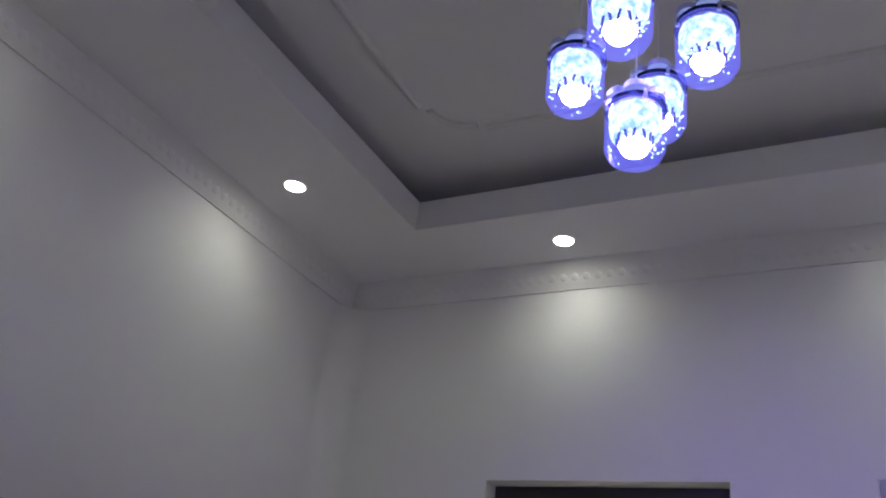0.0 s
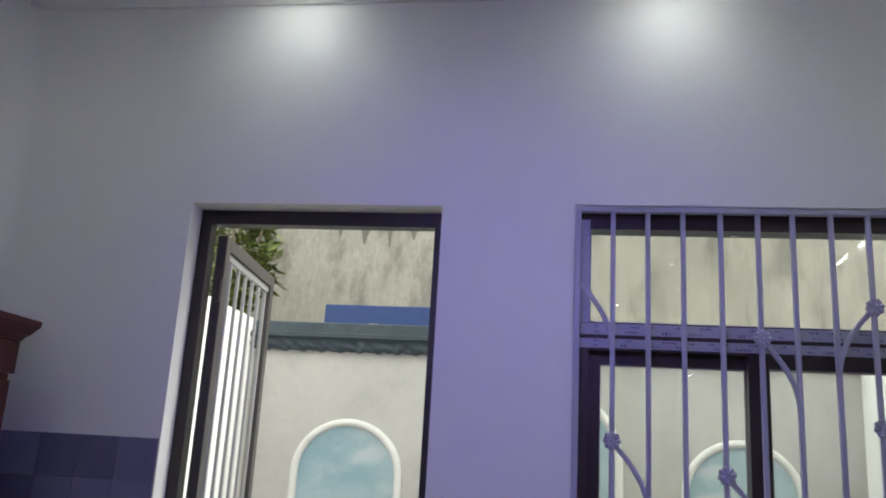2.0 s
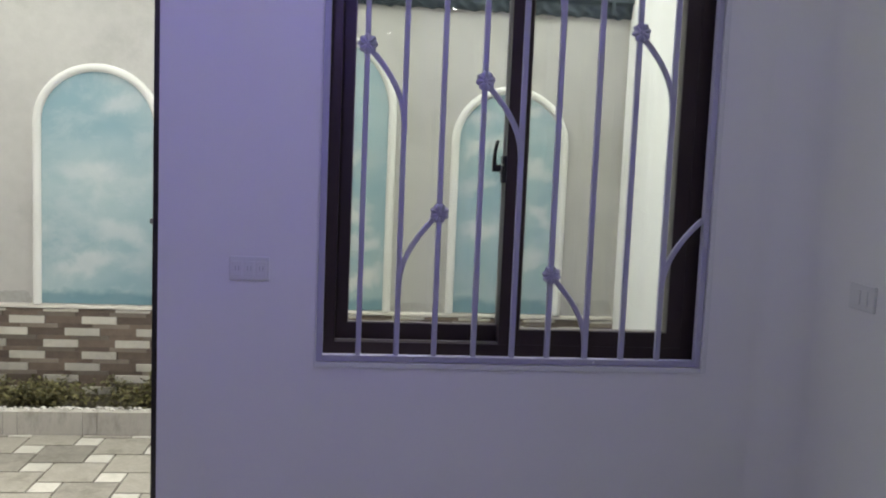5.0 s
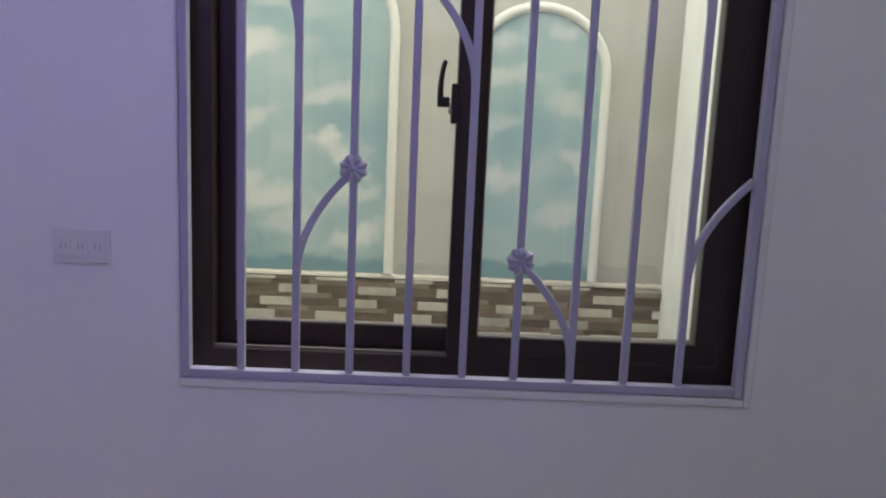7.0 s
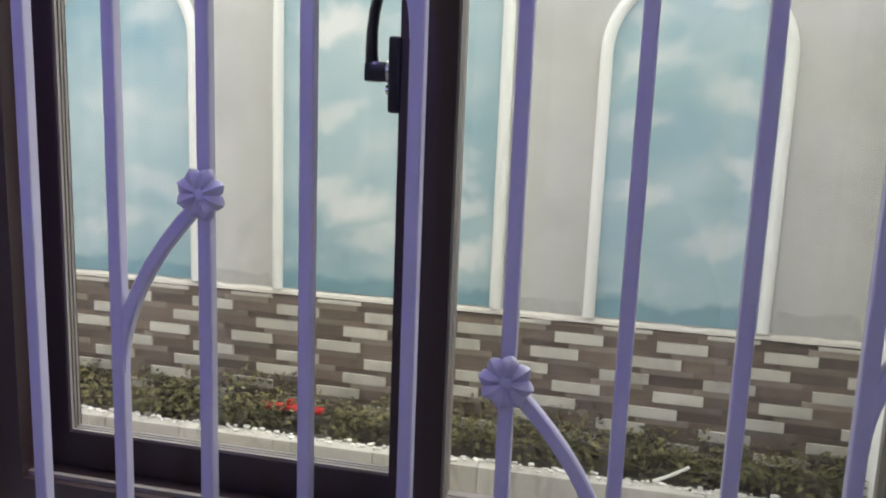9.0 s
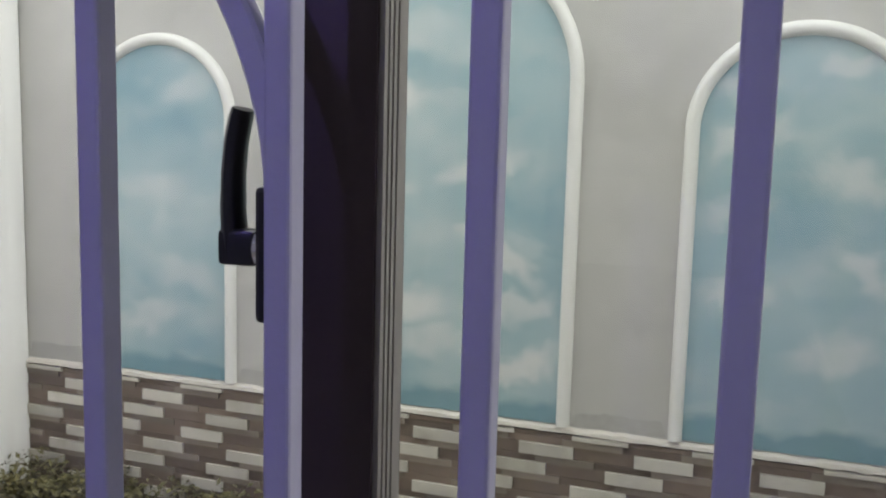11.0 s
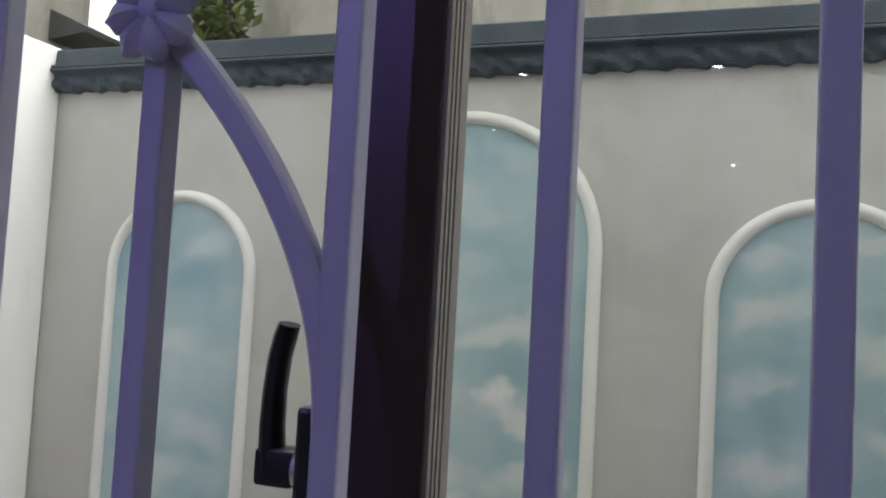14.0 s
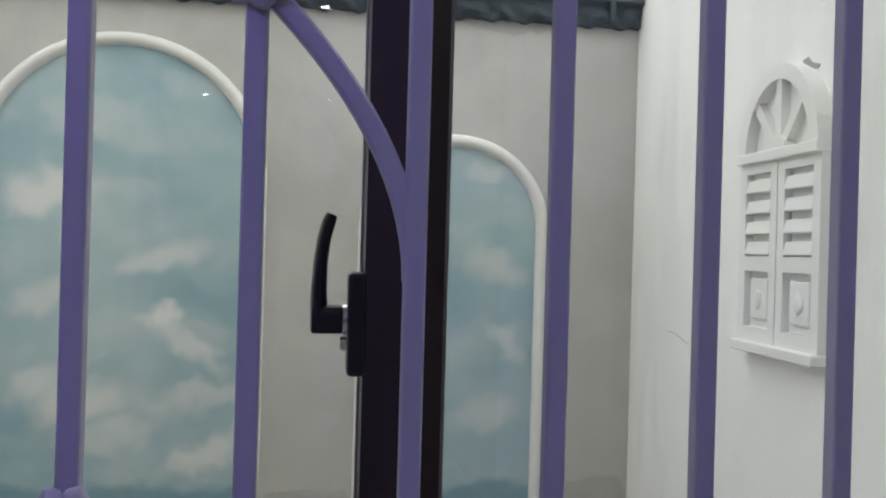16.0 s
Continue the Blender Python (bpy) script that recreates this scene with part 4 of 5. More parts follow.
def grille():
    g = thing("window_grille", (0.6, 0.01, GZ0), "pale lavender steel window grille with curved stems and flowers", "window grille")
    t = 0.019
    x0, x1 = -0.020, 1.212
    part("frame_post", boxed(x0, x0 + t, -0.004, 0.022, GZ0, GZ1, 0.002), M_BAR, g)
    part("frame_post", boxed(x1 - t, x1, -0.004, 0.022, GZ0, GZ1, 0.002), M_BAR, g)
    part("frame_rail", boxed(x0 + t, x1 - t, -0.004, 0.022, GZ0, GZ0 + 0.020, 0.002), M_BAR, g)
    part("frame_rail", boxed(x0 + t, x1 - t, -0.004, 0.022, GZ1 - t, GZ1, 0.002), M_BAR, g)
    bar = mesh_of("bar", boxed(-BW / 2, BW / 2, 0.0, 0.0165, GZ0 + 0.020, GZ1 - t, 0.0022), M_BAR)
    for bx in BARS:
        ob = new("bar", bar)
        ob.location = (bx, 0, 0)
        adopt(ob, g)
    fm = flower_mesh()
    flowers = [(0, 1.815, 1), (2, 1.316, -1), (3, 1.724, 1), (4, 2.168, 1), (5, 1.133, 1), (7, 2.284, -1), (7, 1.896, 1)]
    stems = [(BARS[i], z, BARS[i + s]) for i, z, s in flowers]
    for i, z, s in flowers:
        ob = new("flower", fm)
        ob.location = (BARS[i], -0.004, z)
        ob.rotation_euler = (0, radians(11 * i), 0)
        adopt(ob, g)
    stems += [(x0 + 0.020, 2.345, BARS[0]), (x1 - 0.020, 1.327, BARS[8])]
    for xa, za, xb in stems:
        sgn = 1 if xb > xa else -1
        run = abs(xb - xa) - 0.001
        pts = []
        for k in range(15):
            u = k / 14
            px = run * (1 - (1 - u) ** 1.95)
            pz = -0.004 - 0.224 * u
            pts.append((xa + sgn * px, 0.0012, za + pz))
        part("stem", sweep(bmesh.new(), pts, soft_square(0.0165, 0.0145), (0, 1, 0)), M_BAR, g)
    e0, e1 = 0.003, 0.021
    for a, b, c, d in ((x0 - 0.007, x0 - 0.001, GZ0 - e1, GZ1 + 0.010), (x1 + e0, x1 + e1, GZ0 - e1, GZ1 + 0.010),
                       (x0 - 0.001, x1 + e0, GZ0 - e1, GZ0 - e0), (x0 - 0.001, x1 + e0, GZ1 + e0, GZ1 + 0.010)):
        part("sealant", boxed(a, b, -0.006, -0.0005, c, d, 0.0025), M_PLATE, g, "thin pale bead of sealant")
    for sx in (0.28, 0.86):
        part("screw", ball(bmesh.new(), (sx, -0.004, GZ0 + 0.010), (0.004, 0.002, 0.004), 1), M_CHROME, g)
        part("screw", ball(bmesh.new(), (sx, -0.004, GZ1 - 0.012), (0.004, 0.002, 0.004), 1), M_CHROME, g)

grille()

# ---------------------------------------------------------------- the yard
YD = 2.50                  # face of the yard's back wall
XL, XR = -2.095, 1.708     # faces of the yard's side walls
GZ = -0.09
structure("ground", boxed(-250, 250, -250, 500, -0.6, GZ - 0.012), M_GROUND, "bare mortar ground around the house and yard", "ground")
structure("yard_wall_back", boxed(XL - 0.12, XR + 0.12, YD, YD + 0.12, GZ - 0.01, 2.50), M_YARD, "grey rendered yard wall with patchy damp stains", "wall")
structure("yard_wall_left", boxed(XL - 0.12, XL, 0.2, YD - 0.001, GZ - 0.01, 2.590, 0.012), M_YARDW, "white rendered yard side wall", "wall")
structure("yard_wall_right", boxed(XR, XR + 0.12, 0.2, YD - 0.001, GZ - 0.01, 2.53, 0.006), M_YARDW, "bright white rendered yard side wall", "wall")

# coping
cop = thing("coping", (0, YD, 2.38), "slate-teal moulded coping along the yard wall", "coping", kind="structure")
cx0, cx1 = XL + 0.002, XR - 0.002
prof = [(YD + 0.12, 2.580), (YD - 0.034, 2.575), (YD - 0.038, 2.570), (YD - 0.046, 2.504), (YD - 0.066, 2.500), (YD - 0.068, 2.490), (YD - 0.060, 2.486), (YD - 0.056, 2.470), (YD - 0.050, 2.464), (YD, 2.464), (YD, 2.5005), (YD + 0.12, 2.5005)]
part("slab", prism(bmesh.new(), prof, "x", cx0, cx1), M_COPING, cop)
bm = bmesh.new()
nw = 420
low = []
for i in range(nw + 1):
    x = cx0 + (cx1 - cx0) * i / nw
    ph = (x - cx0) / 0.125 * 2 * math.pi
    low.append((x, 2.388 + 0.004 * math.sin(ph) + 0.003 * math.sin(2 * ph + 0.6), YD - 0.046 - 0.006 * math.cos(ph)))
strips = [[] for q in range(10)]
for x, zl, yf in low:
    ph = (x - cx0) / 0.125 * 2 * math.pi
    strips[0].append(bm.verts.new((x, YD, zl)))
    for q in range(8):
        u = q / 7
        curl = math.sin(ph + 2.6 * u + 1.2 * math.sin(ph * 0.5)) * math.sin(math.pi * min(1.0, u * 1.15))
        yy = YD - 0.044 - 0.013 * curl - 0.006 * noise.noise(Vector((x * 38, 0, u * 4))) + 0.014 * (1 - min(1.0, u * 4))
        strips[q + 1].append(bm.verts.new((x, yy, zl + (2.458 - zl) * u)))
    strips[9].append(bm.verts.new((x, YD - 0.050, 2.464)))
for a, b in zip(strips, strips[1:]):
    for i in range(nw):
        bm.faces.new((a[i], a[i + 1], b[i + 1], b[i]))
part("wave_frieze", bm, M_COPING, cop, "scalloped wave relief", True)
torus = [(0.0085 * math.cos(k * math.pi / 6), 0.0085 * math.sin(k * math.pi / 6)) for k in range(12)]
part("torus", sweep(bmesh.new(), [(cx0, YD - 0.064, 2.478), (cx1, YD - 0.064, 2.478)], torus, (0, 0, 1)), M_COPING, cop, "thin rounded moulding", True)
part("riser", boxed(1.572, 1.592, YD - 0.074, YD + 0.02, 2.395, 2.603, 0.003), M_COPING, cop)

# arched murals with white mouldings
def arch_line(x0, x1, z0, z1, rise, inset=0.0):
    h = (x1 - x0) / 2
    cx = (x0 + x1) / 2
    pts = [(x0 + inset, z0)]
    for k in range(25):
        a = math.pi - math.pi * k / 24
        pts.append((cx + (h - inset) * math.cos(a), z1 - rise + (rise - inset) * math.sin(a)))
    pts.append((x1 - inset, z0))
    return pts

def mural(x0, x1, z1, rise, material, label):
    z0 = 0.578
    m = thing("arched_mural", ((x0 + x1) / 2, YD, z0), label, "mural", "arched murals on the yard wall")
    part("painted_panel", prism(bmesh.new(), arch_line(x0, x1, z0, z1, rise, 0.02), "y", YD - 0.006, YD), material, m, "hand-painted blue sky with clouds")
    mid = arch_line(x0, x1, z0 - 0.004, z1, rise, 0.024)
    sec = [(0.024 * math.cos(math.pi * k / 8), -0.004 - 0.026 * math.sin(math.pi * k / 8)) for k in range(9)] + [(-0.024, 0.0), (0.024, 0.0)]
    part("moulding", sweep(bmesh.new(), [(x, YD, z) for x, z in mid], [(u, v) for u, v in sec], (0, 1, 0)), M_MOULD, m, "rounded white plaster moulding", True)

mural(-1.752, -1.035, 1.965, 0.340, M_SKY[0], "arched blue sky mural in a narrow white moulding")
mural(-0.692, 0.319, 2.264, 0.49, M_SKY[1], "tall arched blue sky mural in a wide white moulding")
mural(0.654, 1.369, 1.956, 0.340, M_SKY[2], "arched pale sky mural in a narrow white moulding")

# ledge over the stone cladding
bm = bmesh.new()
r = random.Random(3)
xs = [XL + i * (XR - XL) / 120 for i in range(121)]
front = [(x, YD - 0.020 - 0.006 * r.random(), 0.549 + 0.005 * r.random(), 0.561 + 0.007 * r.random()) for x in xs]
rows4 = [[bm.verts.new((x, yy, zz)) for x, yy, zz in cols] for cols in (
    [(x, YD - 0.0005, zl) for x, y, zl, zh in front], [(x, y, zl) for x, y, zl, zh in front], [(x, y + 0.003, zh) for x, y, zl, zh in front], [(x, YD - 0.0005, zh + 0.008) for x, y, zl, zh in front])]
for a, b in zip(rows4, rows4[1:]):
    for i in range(120):
        bm.faces.new((a[i], a[i + 1], b[i + 1], b[i]))
structure("mortar_ledge", bm, M_LEDGE, "rough pale mortar ledge above the stone cladding", "trim")

# damp stains between the murals
def damp(x0, x1, top, seed):
    q = random.Random(seed)
    pts = [(x1, 0.575), (x1, 0.60)]
    n = int((x1 - x0) / 0.018)
    for k in range(1, n):
        x = x1 - (x1 - x0) * k / n
        pts.append((x, 0.60 + (top - 0.60) * (0.55 + 0.45 * noise.noise(Vector((x * 7, seed, 0)))) + q.uniform(-0.006, 0.006)))
    pts += [(x0, 0.60), (x0, 0.575)]
    structure("damp_stain", prism(bmesh.new(), pts, "y", YD - 0.0015, YD), M_STAIN, "grey damp stain at the foot of the yard wall", "stain")

damp(-2.09, -1.762, 0.68, 1)
damp(-1.026, -0.700, 0.66, 2)
damp(0.328, 0.645, 0.65, 3)
damp(1.378, 1.70, 0.72, 4)
drip = [(1.02, 2.40), (1.40, 2.40)]
for k in range(1, 30):
    xx = 1.40 - 0.38 * k / 30
    drip.append((xx, 2.375 - 0.03 * math.sin(math.pi * k / 30) * (1 + 0.9 * noise.noise(Vector((xx * 30, 5, 0))))))
structure("damp_stain", prism(bmesh.new(), drip, "y", YD - 0.0015, YD), M_STAIN, "grey damp stain under the coping", "stain")

# planting bed
kerb = structure("kerb", boxed(XL, XR, 2.124, 2.19, GZ - 0.012, 0.036), M_PJOINT, "pale tiled kerb of the planting bed", "kerb")
kx = -1.362 - 0.42 * 2
while kx < XR:
    for ka, kb in ((kx, kx + 0.075), (kx + 0.077, kx + 0.418)):
        ka, kb = max(ka, XL + 0.001), min(kb, XR - 0.001)
        if kb - ka > 0.01:
            part("tile", boxed(ka, kb, 2.1195, 2.1885, GZ - 0.011, 0.040, 0.003), M_KERB, kerb)
    kx += 0.42
bm = bmesh.new()
nx, ny = 90, 8
gridv = [[bm.verts.new((XL + (XR - XL) * i / nx, 2.19 + (YD - 2.19) * j / ny, 0.012 + 0.035 * noise.noise(Vector((i * 0.35, j * 0.5, 0))) + 0.02 * j / ny)) for j in range(ny + 1)] for i in range(nx + 1)]
for i in range(nx):
    for j in range(ny):
        bm.faces.new((gridv[i][j], gridv[i + 1][j], gridv[i + 1][j + 1], gridv[i][j + 1]))
structure("soil", bm, M_SOIL, "dark soil in the planting bed", "soil", True)

def leaf_cloud(name, spots, size, material, rng, parent=None, label="", category="", droop=0.5):
    """Many small folded leaves at the given spots."""
    vs, fs = [], []
    for p in spots:
        s = size * rng.uniform(0.6, 1.3)
        d = Vector((rng.gauss(0, 1), rng.gauss(0, 1), rng.gauss(0.2, droop))).normalized()
        sd = d.cross(Vector((rng.gauss(0, .4), rng.gauss(0, .4), 1))).normalized()
        up = sd.cross(d)
        b = len(vs)
        q = Vector(p)
        vs += [q, q + d * s * 0.45 + sd * s * 0.26 + up * s * 0.05, q + d * s, q + d * s * 0.45 - sd * s * 0.26 + up * s * 0.05, q + d * s * 0.5 - up * s * 0.03]
        fs += [(b, b + 1, b + 4), (b + 1, b + 2, b + 4), (b + 2, b + 3, b + 4), (b + 3, b, b + 4)]
    me = bpy.data.meshes.new(name)
    me.from_pydata([tuple(v) for v in vs], [], fs)
    me.materials.append(material)
    ob = new(name, me)
    if parent is not None:
        adopt(ob, parent)
    return tagged(ob, label, category, kind="stuff") if parent is None else tagged(ob, label)

r = random.Random(21)
spots = []
for k in range(300):
    cx, cy = r.uniform(XL + 0.03, XR - 0.03), r.uniform(2.20, 2.47)
    hh = r.uniform(0.05, 0.155) * (1.35 if 0.15 < cx < 0.75 or -1.0 < cx < -0.6 else 1.0)
    for q in range(26):
        spots.append((cx + r.gauss(0, 0.035), min(YD - 0.02, cy + r.gauss(0, 0.03)), 0.02 + hh * r.random() ** 0.7))
leaf_cloud("ground_cover", spots, 0.032, M_COVER, r, None, "low green-brown ground cover in the planting bed", "plants")
bm = bmesh.new()
for k in range(230):
    x = XL + (XR - XL) * (k + r.random()) / 230
    s = r.uniform(0.006, 0.014)
    ball(bm, (x, r.uniform(2.14, 2.20), 0.040 + s * 0.4), (s * r.uniform(0.8, 1.6), s, s * 0.7), 1)
tagged(part("pebbles", bm, M_PEBBLE, None, "", True), "small white pebbles along the kerb", "pebbles", kind="stuff")
toy = thing("red_bucket_lid", (-0.53, 2.33, 0.085), "flat red plastic tray lying in the planting bed", "tray")
bm = boxed(-0.68, -0.39, 2.31, 2.36, 0.085, 0.106, 0.007)
part("tray", bm, M_RED, toy)
part("grip", boxed(-0.555, -0.525, 2.325, 2.345, 0.104, 0.134, 0.006), M_RED, toy)

# pale stick in the bed
stick = thing("stick", (1.05, 2.18, 0.06), "pale dry stick lying on the kerb", "stick")
part("stem", sweep(bmesh.new(), [(0.97, 2.17, 0.055), (1.03, 2.19, 0.075), (1.10, 2.22, 0.105)], [(0.007 * math.cos(a), 0.007 * math.sin(a)) for a in [k * math.pi / 3 for k in range(6)]], (0, 1, 0)), M_PEBBLE, stick, smooth=True)

# shuttered vent window on the side wall
def wall_vent():
    y0, y1, z0, zm, z1 = 1.200, 1.585, 1.283, 1.795, 2.022
    v = thing("shuttered_vent", (XR, (y0 + y1) / 2, z0), "white moulded false window with fanlight and louvred shutters", "false window")
    xf = XR - 0.045
    cy, h = (y0 + y1) / 2, (y1 - y0) / 2
    part("back", boxed(XR - 0.012, XR, y0 + 0.01, y1 - 0.01, z0 + 0.01, zm - 0.012), M_VENT, v)
    pts = [(cy + (h - 0.01) * math.cos(math.pi * k / 20), zm + (z1 - zm - 0.01) * math.sin(math.pi * k / 20)) for k in range(21)]
    part("fan_back", prism(bmesh.new(), pts, "x", XR - 0.012, XR), M_VENT, v)
    arc = [(XR, cy + (h - 0.02) * math.cos(math.pi * k / 20), zm + (z1 - zm - 0.02) * math.sin(math.pi * k / 20)) for k in range(21)]
    part("arch", sweep(bmesh.new(), arc, [(-0.02, 0), (0.02, 0), (0.02, -0.045), (-0.02, -0.045)], (1, 0, 0)), M_VENT, v)
    part("mid_rail", boxed(xf - 0.004, XR - 0.001, y0, y1, zm - 0.018, zm + 0.010, 0.003), M_VENT, v)
    for k in range(1, 4):
        a = math.pi * k / 4
        part("fan_rib", sweep(bmesh.new(), [(XR - 0.001, cy + 0.02 * math.cos(a), zm + 0.02 * math.sin(a)), (XR - 0.001, cy + (h - 0.03) * math.cos(a), zm + (z1 - zm - 0.03) * math.sin(a))], [(-0.013, 0), (0.013, 0), (0.013, -0.036), (-0.013, -0.036)], (1, 0, 0)), M_VENT, v)
    bm = bmesh.new()
    pts = [(cy + 0.05 * math.cos(math.pi * k / 10), zm + 0.045 * math.sin(math.pi * k / 10)) for k in range(11)]
    part("fan_hub", prism(bm, pts, "x", xf, XR - 0.002), M_VENT, v)
    part("sill", boxed(xf - 0.008, XR - 0.001, y0 - 0.004, y1 + 0.004, z0 - 0.012, z0 + 0.0155, 0.004), M_VENT, v)
    for a, b in ((y0, cy - 0.002), (cy + 0.002, y1)):
        s = part("shutter", slab_with_holes(bmesh.new(), [0, 0.032, b - a - 0.032, b - a], [z0 + 0.016, z0 + 0.055, z0 + 0.205, z0 + 0.245, zm - 0.045, zm - 0.018], {(1, 1), (1, 3)}, "y", 0.0, 0.030), M_VENT, v)
        s.data.transform(Matrix.Translation((XR - 0.004, a, 0)) @ Matrix.Rotation(radians(90), 4, "Z"))
        pitch = (zm - 0.045 - z0 - 0.245) / 4
        for k in range(4):
            zz = z0 + 0.245 + (k + 0.36) * pitch
            bm = boxed(-0.007, 0.007, a + 0.032, b - 0.032, -0.018, 0.018, 0.003)
            bmesh.ops.transform(bm, matrix=pose(XR - 0.026, 0, zz, 0, 14, 0), verts=bm.verts)
            part("louvre", bm, M_VENT, s)
        bm = boxed(XR - 0.026, XR - 0.012, a + 0.05, b - 0.05, z0 + 0.075, z0 + 0.187, 0.006)
        ball(bm, (XR - 0.028, (a + b) / 2, z0 + 0.13), (0.008, 0.018, 0.028), 2)
        part("carved_panel", bm, M_VENT, s)

wall_vent()

# loose wire end and a chipped spot on the side wall
wire = thing("wire_end", (XR, 2.07, 1.26), "thin grey wire end sticking out of the white wall", "wire")
part("strand", sweep(bmesh.new(), [(XR - 0.001, 2.15 - 0.018 * k, 1.262 + 0.008 * math.sin(k * 0.45) - 0.0016 * k) for k in range(11)],
     [(0.0011 * math.cos(a), 0.0011 * math.sin(a)) for a in [k * math.pi / 3 for k in range(6)]], (1, 0, 0)), M_SLOT, wire, smooth=True)
chip = thing("wall_chip", (XR, 1.31, 2.02), "dark chipped plaster spot above the false window", "stain")
part("chip", prism(bmesh.new(), [(1.348, 2.022), (1.322, 2.027), (1.303, 2.009), (1.268, 1.998), (1.279, 1.988), (1.315, 1.997), (1.334, 2.010)], "x", XR - 0.0015, XR), M_SLOT, chip)

# ---------------------------------------------------------------- beyond the yard
conc = structure("neighbour_wall", slab_with_holes(bmesh.new(), [-4.4, -3.81, 14.0], [GZ - 0.01, 4.58, 7.2], {(0, 1)}, "y", 6.2, 6.5), M_CONC,
                 "tall weathered concrete wall of the house behind", "wall")
bm = bmesh.new()
r = random.Random(4)
pts = [(-2.72, 7.0), (-2.74, 4.30)]
drips = [(-2.60, 0.020, 0.10), (-2.31, 0.030, 0.16), (-2.02, 0.018, 0.22), (-1.75, 0.026, 0.13)]
for k in range(1, 120):
    xx = -2.74 + 1.19 * k / 120
    zz = 4.27 + 0.05 * noise.noise(Vector((xx * 5, 3, 0))) + 0.025 * noise.noise(Vector((xx * 23, 1, 0)))
    for dx, wd, ln in drips:
        zz -= ln * math.exp(-((xx - dx) / wd) ** 2)
    pts.append((xx, zz))
pts += [(-1.55, 7.0)]
structure("dark_render_patch", prism(bm, pts, "y", 6.192, 6.2), M_PATCH, "dark cement patch with a ragged foot on the wall", "patch")
shed = thing("shed_roof", (-1.1, 3.8, 2.6), "blue sheet-metal ridge over a teal corrugated roof", "roof")
part("ridge_sheet", boxed(-2.0, -0.2, 3.80, 3.84, 2.66, 2.945, 0.004), M_BLUE, shed, "blue painted metal sheet")
bm = bmesh.new()
top, bot = [], []
n = 260
for i in range(n + 1):
    x = -1.86 + 1.6 * i / n
    w = 0.016 * math.sin(i * 0.62)
    top.append(bm.verts.new((x, 3.795, 2.755 + w)))
    bot.append(bm.verts.new((x, 3.05, 2.625 + w)))
for i in range(n):
    bm.faces.new((top[i], top[i + 1], bot[i + 1], bot[i]))
ob = part("corrugated_sheet", bm, M_TEALROOF, shed, "teal corrugated metal", True)
sol = ob.modifiers.new("thickness", "SOLIDIFY")
sol.thickness = 0.004
part("post", boxed(-1.6, -1.52, 3.70, 3.78, GZ - 0.01, 2.78), M_CONC, shed)
part("post", boxed(-0.5, -0.42, 3.70, 3.78, GZ - 0.01, 2.78), M_CONC, shed)
left_house = thing("neighbour_house", (-5.7, 4.5, GZ), "grey weathered concrete house beyond the side wall", "house")
part("wall", boxed(-7.2, -4.36, 4.0, 5.0, GZ - 0.01, 5.2), M_CONC, left_house)
part("roof", prism(bmesh.new(), [(-7.4, 5.2), (-4.3, 5.2), (-5.8, 6.0)], "y", 3.9, 5.05), M_ROOFDK, left_house)
part("eave", prism(bmesh.new(), [(-4.36, 3.66), (-4.0, 3.50), (-4.0, 3.46), (-4.36, 3.42)], "y", 4.6, 5.0), M_ROOFDK, left_house)

# tree behind the wall
def tree():
    t = thing("tree", (-3.33, 5.0, GZ - 0.012), "small leafy green tree behind the yard wall", "tree")
    r = random.Random(11)
    def limb(pts, r0, r1):
        bm = bmesh.new()
        rings = []
        for i, p in enumerate(pts):
            rad = r0 + (r1 - r0) * i / (len(pts) - 1)
            rings.append([bm.verts.new((p[0] + rad * math.cos(a), p[1] + rad * math.sin(a), p[2])) for a in [k * math.pi / 4 for k in range(8)]])
        for a, b in zip(rings, rings[1:]):
            for j in range(8):
                bm.faces.new((a[j], a[(j + 1) % 8], b[(j + 1) % 8], b[j]))
        bm.faces.new(rings[0])
        bm.faces.new(rings[-1][::-1])
        return bm
    part("trunk", limb([(-3.33, 5.0, GZ - 0.012), (-3.31, 5.02, 1.0), (-3.36, 5.0, 2.0), (-3.33, 5.0, 2.9)], 0.07, 0.04), M_BARK, t, smooth=True)
    ends = []
    for k in range(16):
        a = k * 2.4
        e = Vector((-3.26 + 0.30 * math.cos(a) * r.uniform(.5, 1), 5.0 + 0.40 * math.sin(a) * r.uniform(.5, 1), r.uniform(2.9, 4.15)))
        s = Vector((-3.33, 5.0, min(2.85, e.z - 0.5) + r.uniform(-0.2, 0)))
        part("branch", limb([s, s.lerp(e, .5) + Vector((0, 0, .08)), e], 0.02, 0.006), M_BARK, t, smooth=True)
        ends += [s.lerp(e, .6), e, e]
    spots = []
    for e in ends:
        n = 27
        for q in range(n):
            d = Vector((r.gauss(0, 1), r.gauss(0, 1), r.gauss(0, 1))).normalized() * 0.19 * r.random() ** 0.5
            spots.append(e + d)
    leaf_cloud("crown", spots, 0.135, M_TREE, r, t, "crown of small oval green leaves", droop=0.6)

tree()

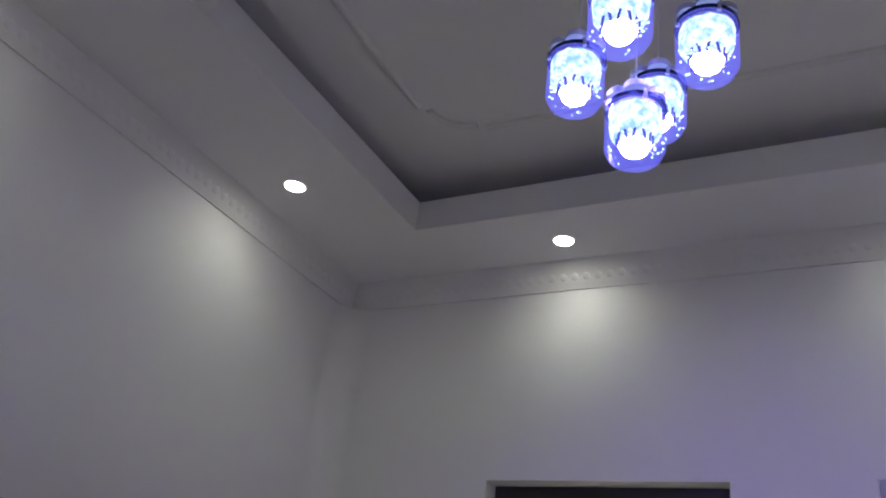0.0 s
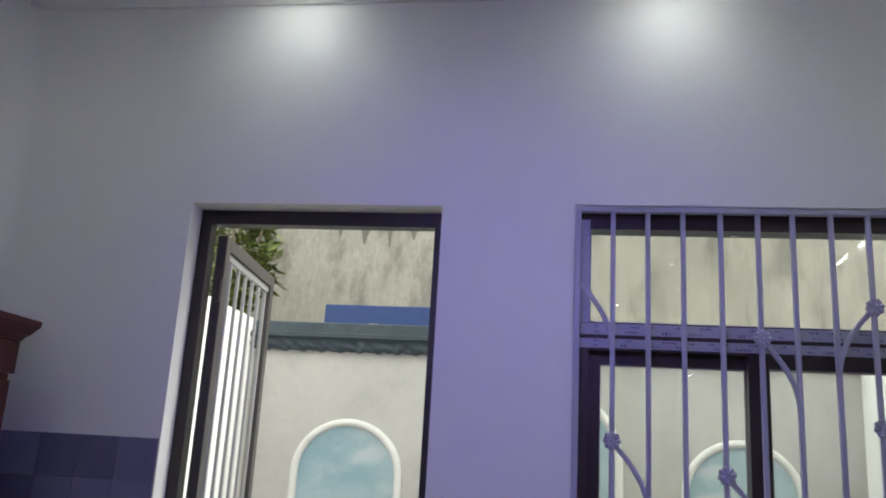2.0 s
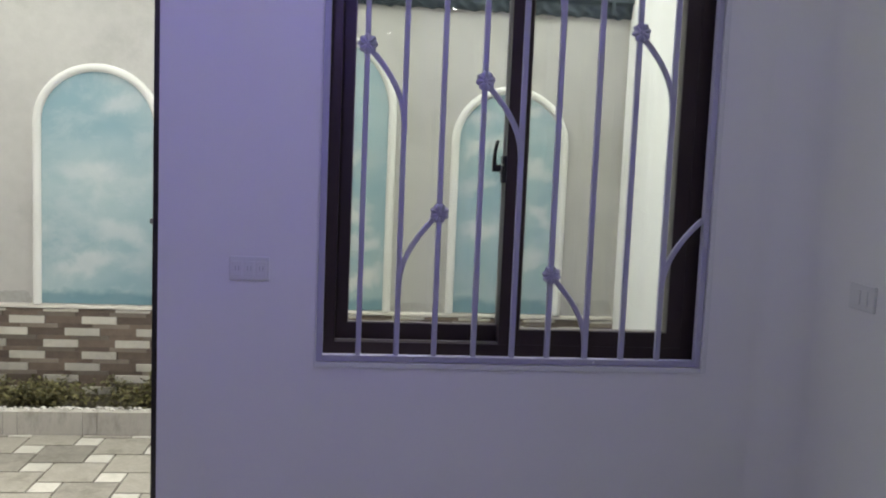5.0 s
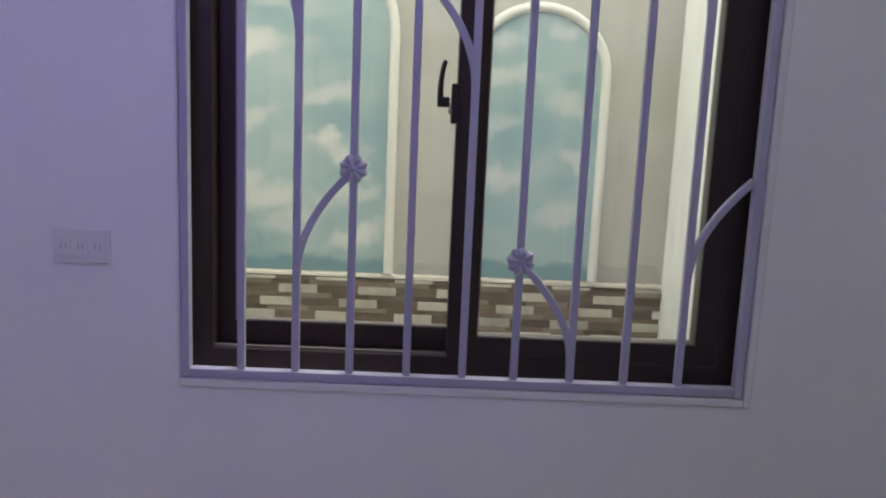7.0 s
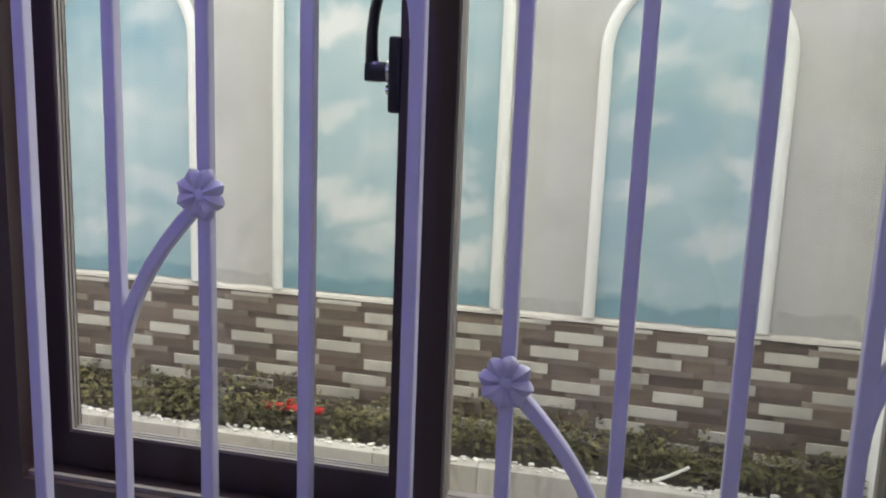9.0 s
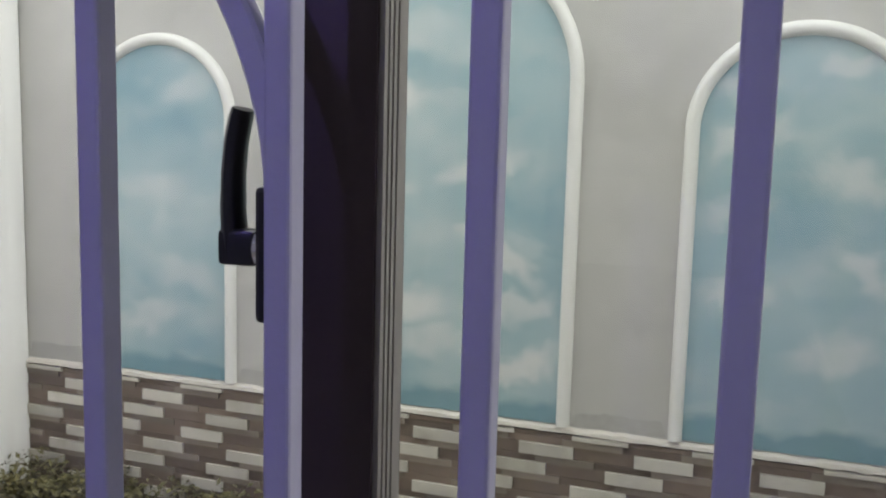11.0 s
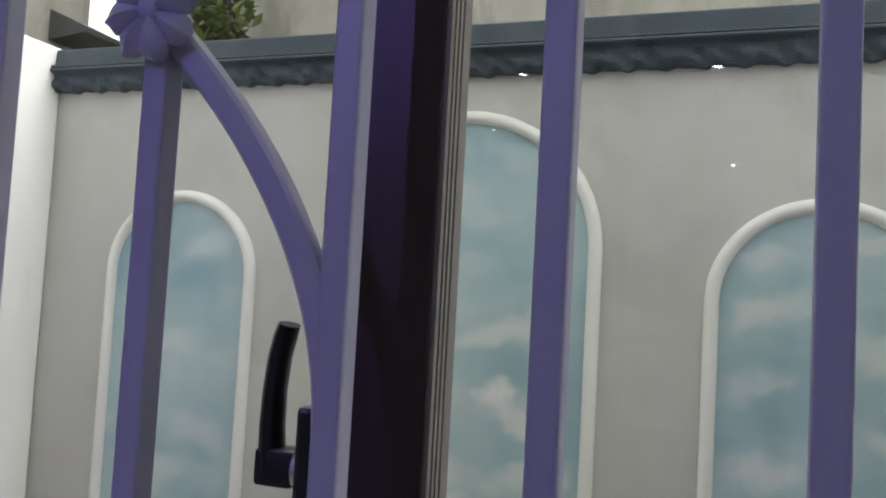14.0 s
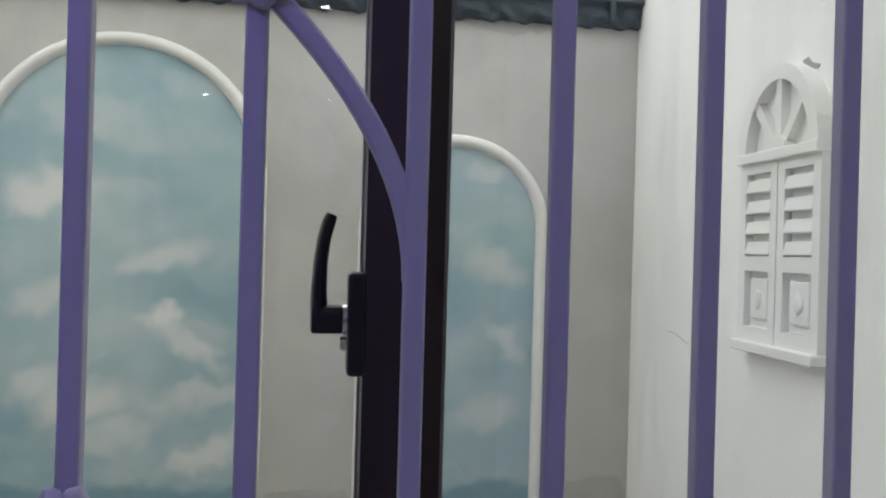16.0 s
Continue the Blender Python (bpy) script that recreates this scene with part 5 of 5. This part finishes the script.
# ---------------------------------------------------------------- stone cladding and paving
clad = structure("stone_cladding", boxed(XL, XR, YD - 0.012, YD - 0.0005, GZ - 0.01, 0.545), M_JOINT, "staggered stone cladding in pale, grey and brown", "cladding")
PER = 0.405
brick_mesh = {}
def brick(x0, x1, z0, z1, material, proud):
    x0, x1 = max(x0, XL + 0.002), min(x1, XR - 0.002)
    if x1 - x0 < 0.012:
        return
    key = (round(x1 - x0, 3), round(z1 - z0, 3), material.name, proud)
    if key not in brick_mesh:
        brick_mesh[key] = mesh_of("stone", boxed(0, key[0], -proud, 0, 0, key[1]), material)
    ob = new("stone", brick_mesh[key])
    ob.location = (x0, YD - 0.012, z0)
    adopt(ob, clad)

rowi = 0
zt = 0.545
while zt > 0.03:
    pale = rowi % 2 == 0
    hh = 0.016 if rowi == 0 else (0.043 if pale else 0.0265)
    z0, z1 = zt - hh + 0.0012, zt
    step = XL - 0.70 + (-0.216, 0.0, -0.096)[((rowi + 1) // 2 if not pale else rowi // 2) % 3] + 0.105
    x = step
    while x < XR:
        if pale:
            brick(x, x + 0.195, z0, z1, M_BRICKW, 0.014)
            brick(x + 0.197, x + PER - 0.002, z0, z1, M_BRICKD, 0.004)
        else:
            brick(x + 0.155, x + 0.365, z0, z1, M_BRICKG, 0.008)
            brick(x + 0.367, x + PER + 0.153, z0, z1, M_BRICKD, 0.004)
        x += PER
    zt -= hh
    rowi += 1

pave = structure("yard_paving", boxed(XL, XR, 0.2, 2.119, GZ - 0.012, GZ - 0.008), M_PJOINT, "yard paving of large grey and small white squares", "paving")
A, B = 0.262, 0.128
pave_mesh = {}
def paver(x0, y0, x1, y1, material):
    x0, x1, y0, y1 = max(x0, XL + 0.001), min(x1, XR - 0.001), max(y0, 0.202), min(y1, 2.117)
    if x1 - x0 < 0.015 or y1 - y0 < 0.015:
        return
    key = (round(x1 - x0, 3), round(y1 - y0, 3), material.name)
    if key not in pave_mesh:
        pave_mesh[key] = mesh_of("paver", boxed(0, key[0], 0, key[1], -0.008, 0, 0.0), material)
    ob = new("paver", pave_mesh[key])
    ob.location = (x0, y0, GZ)
    adopt(ob, pave)

gap = 0.010
for i in range(-14, 20):
    for j in range(-14, 20):
        ox, oy = -1.62 + i * A - j * B, 1.30 + i * B + j * A
        paver(ox, oy, ox + A - gap, oy + A - gap, M_PAVEG)
        paver(ox + A, oy, ox + A + B - gap, oy + B - gap, M_PAVEW)
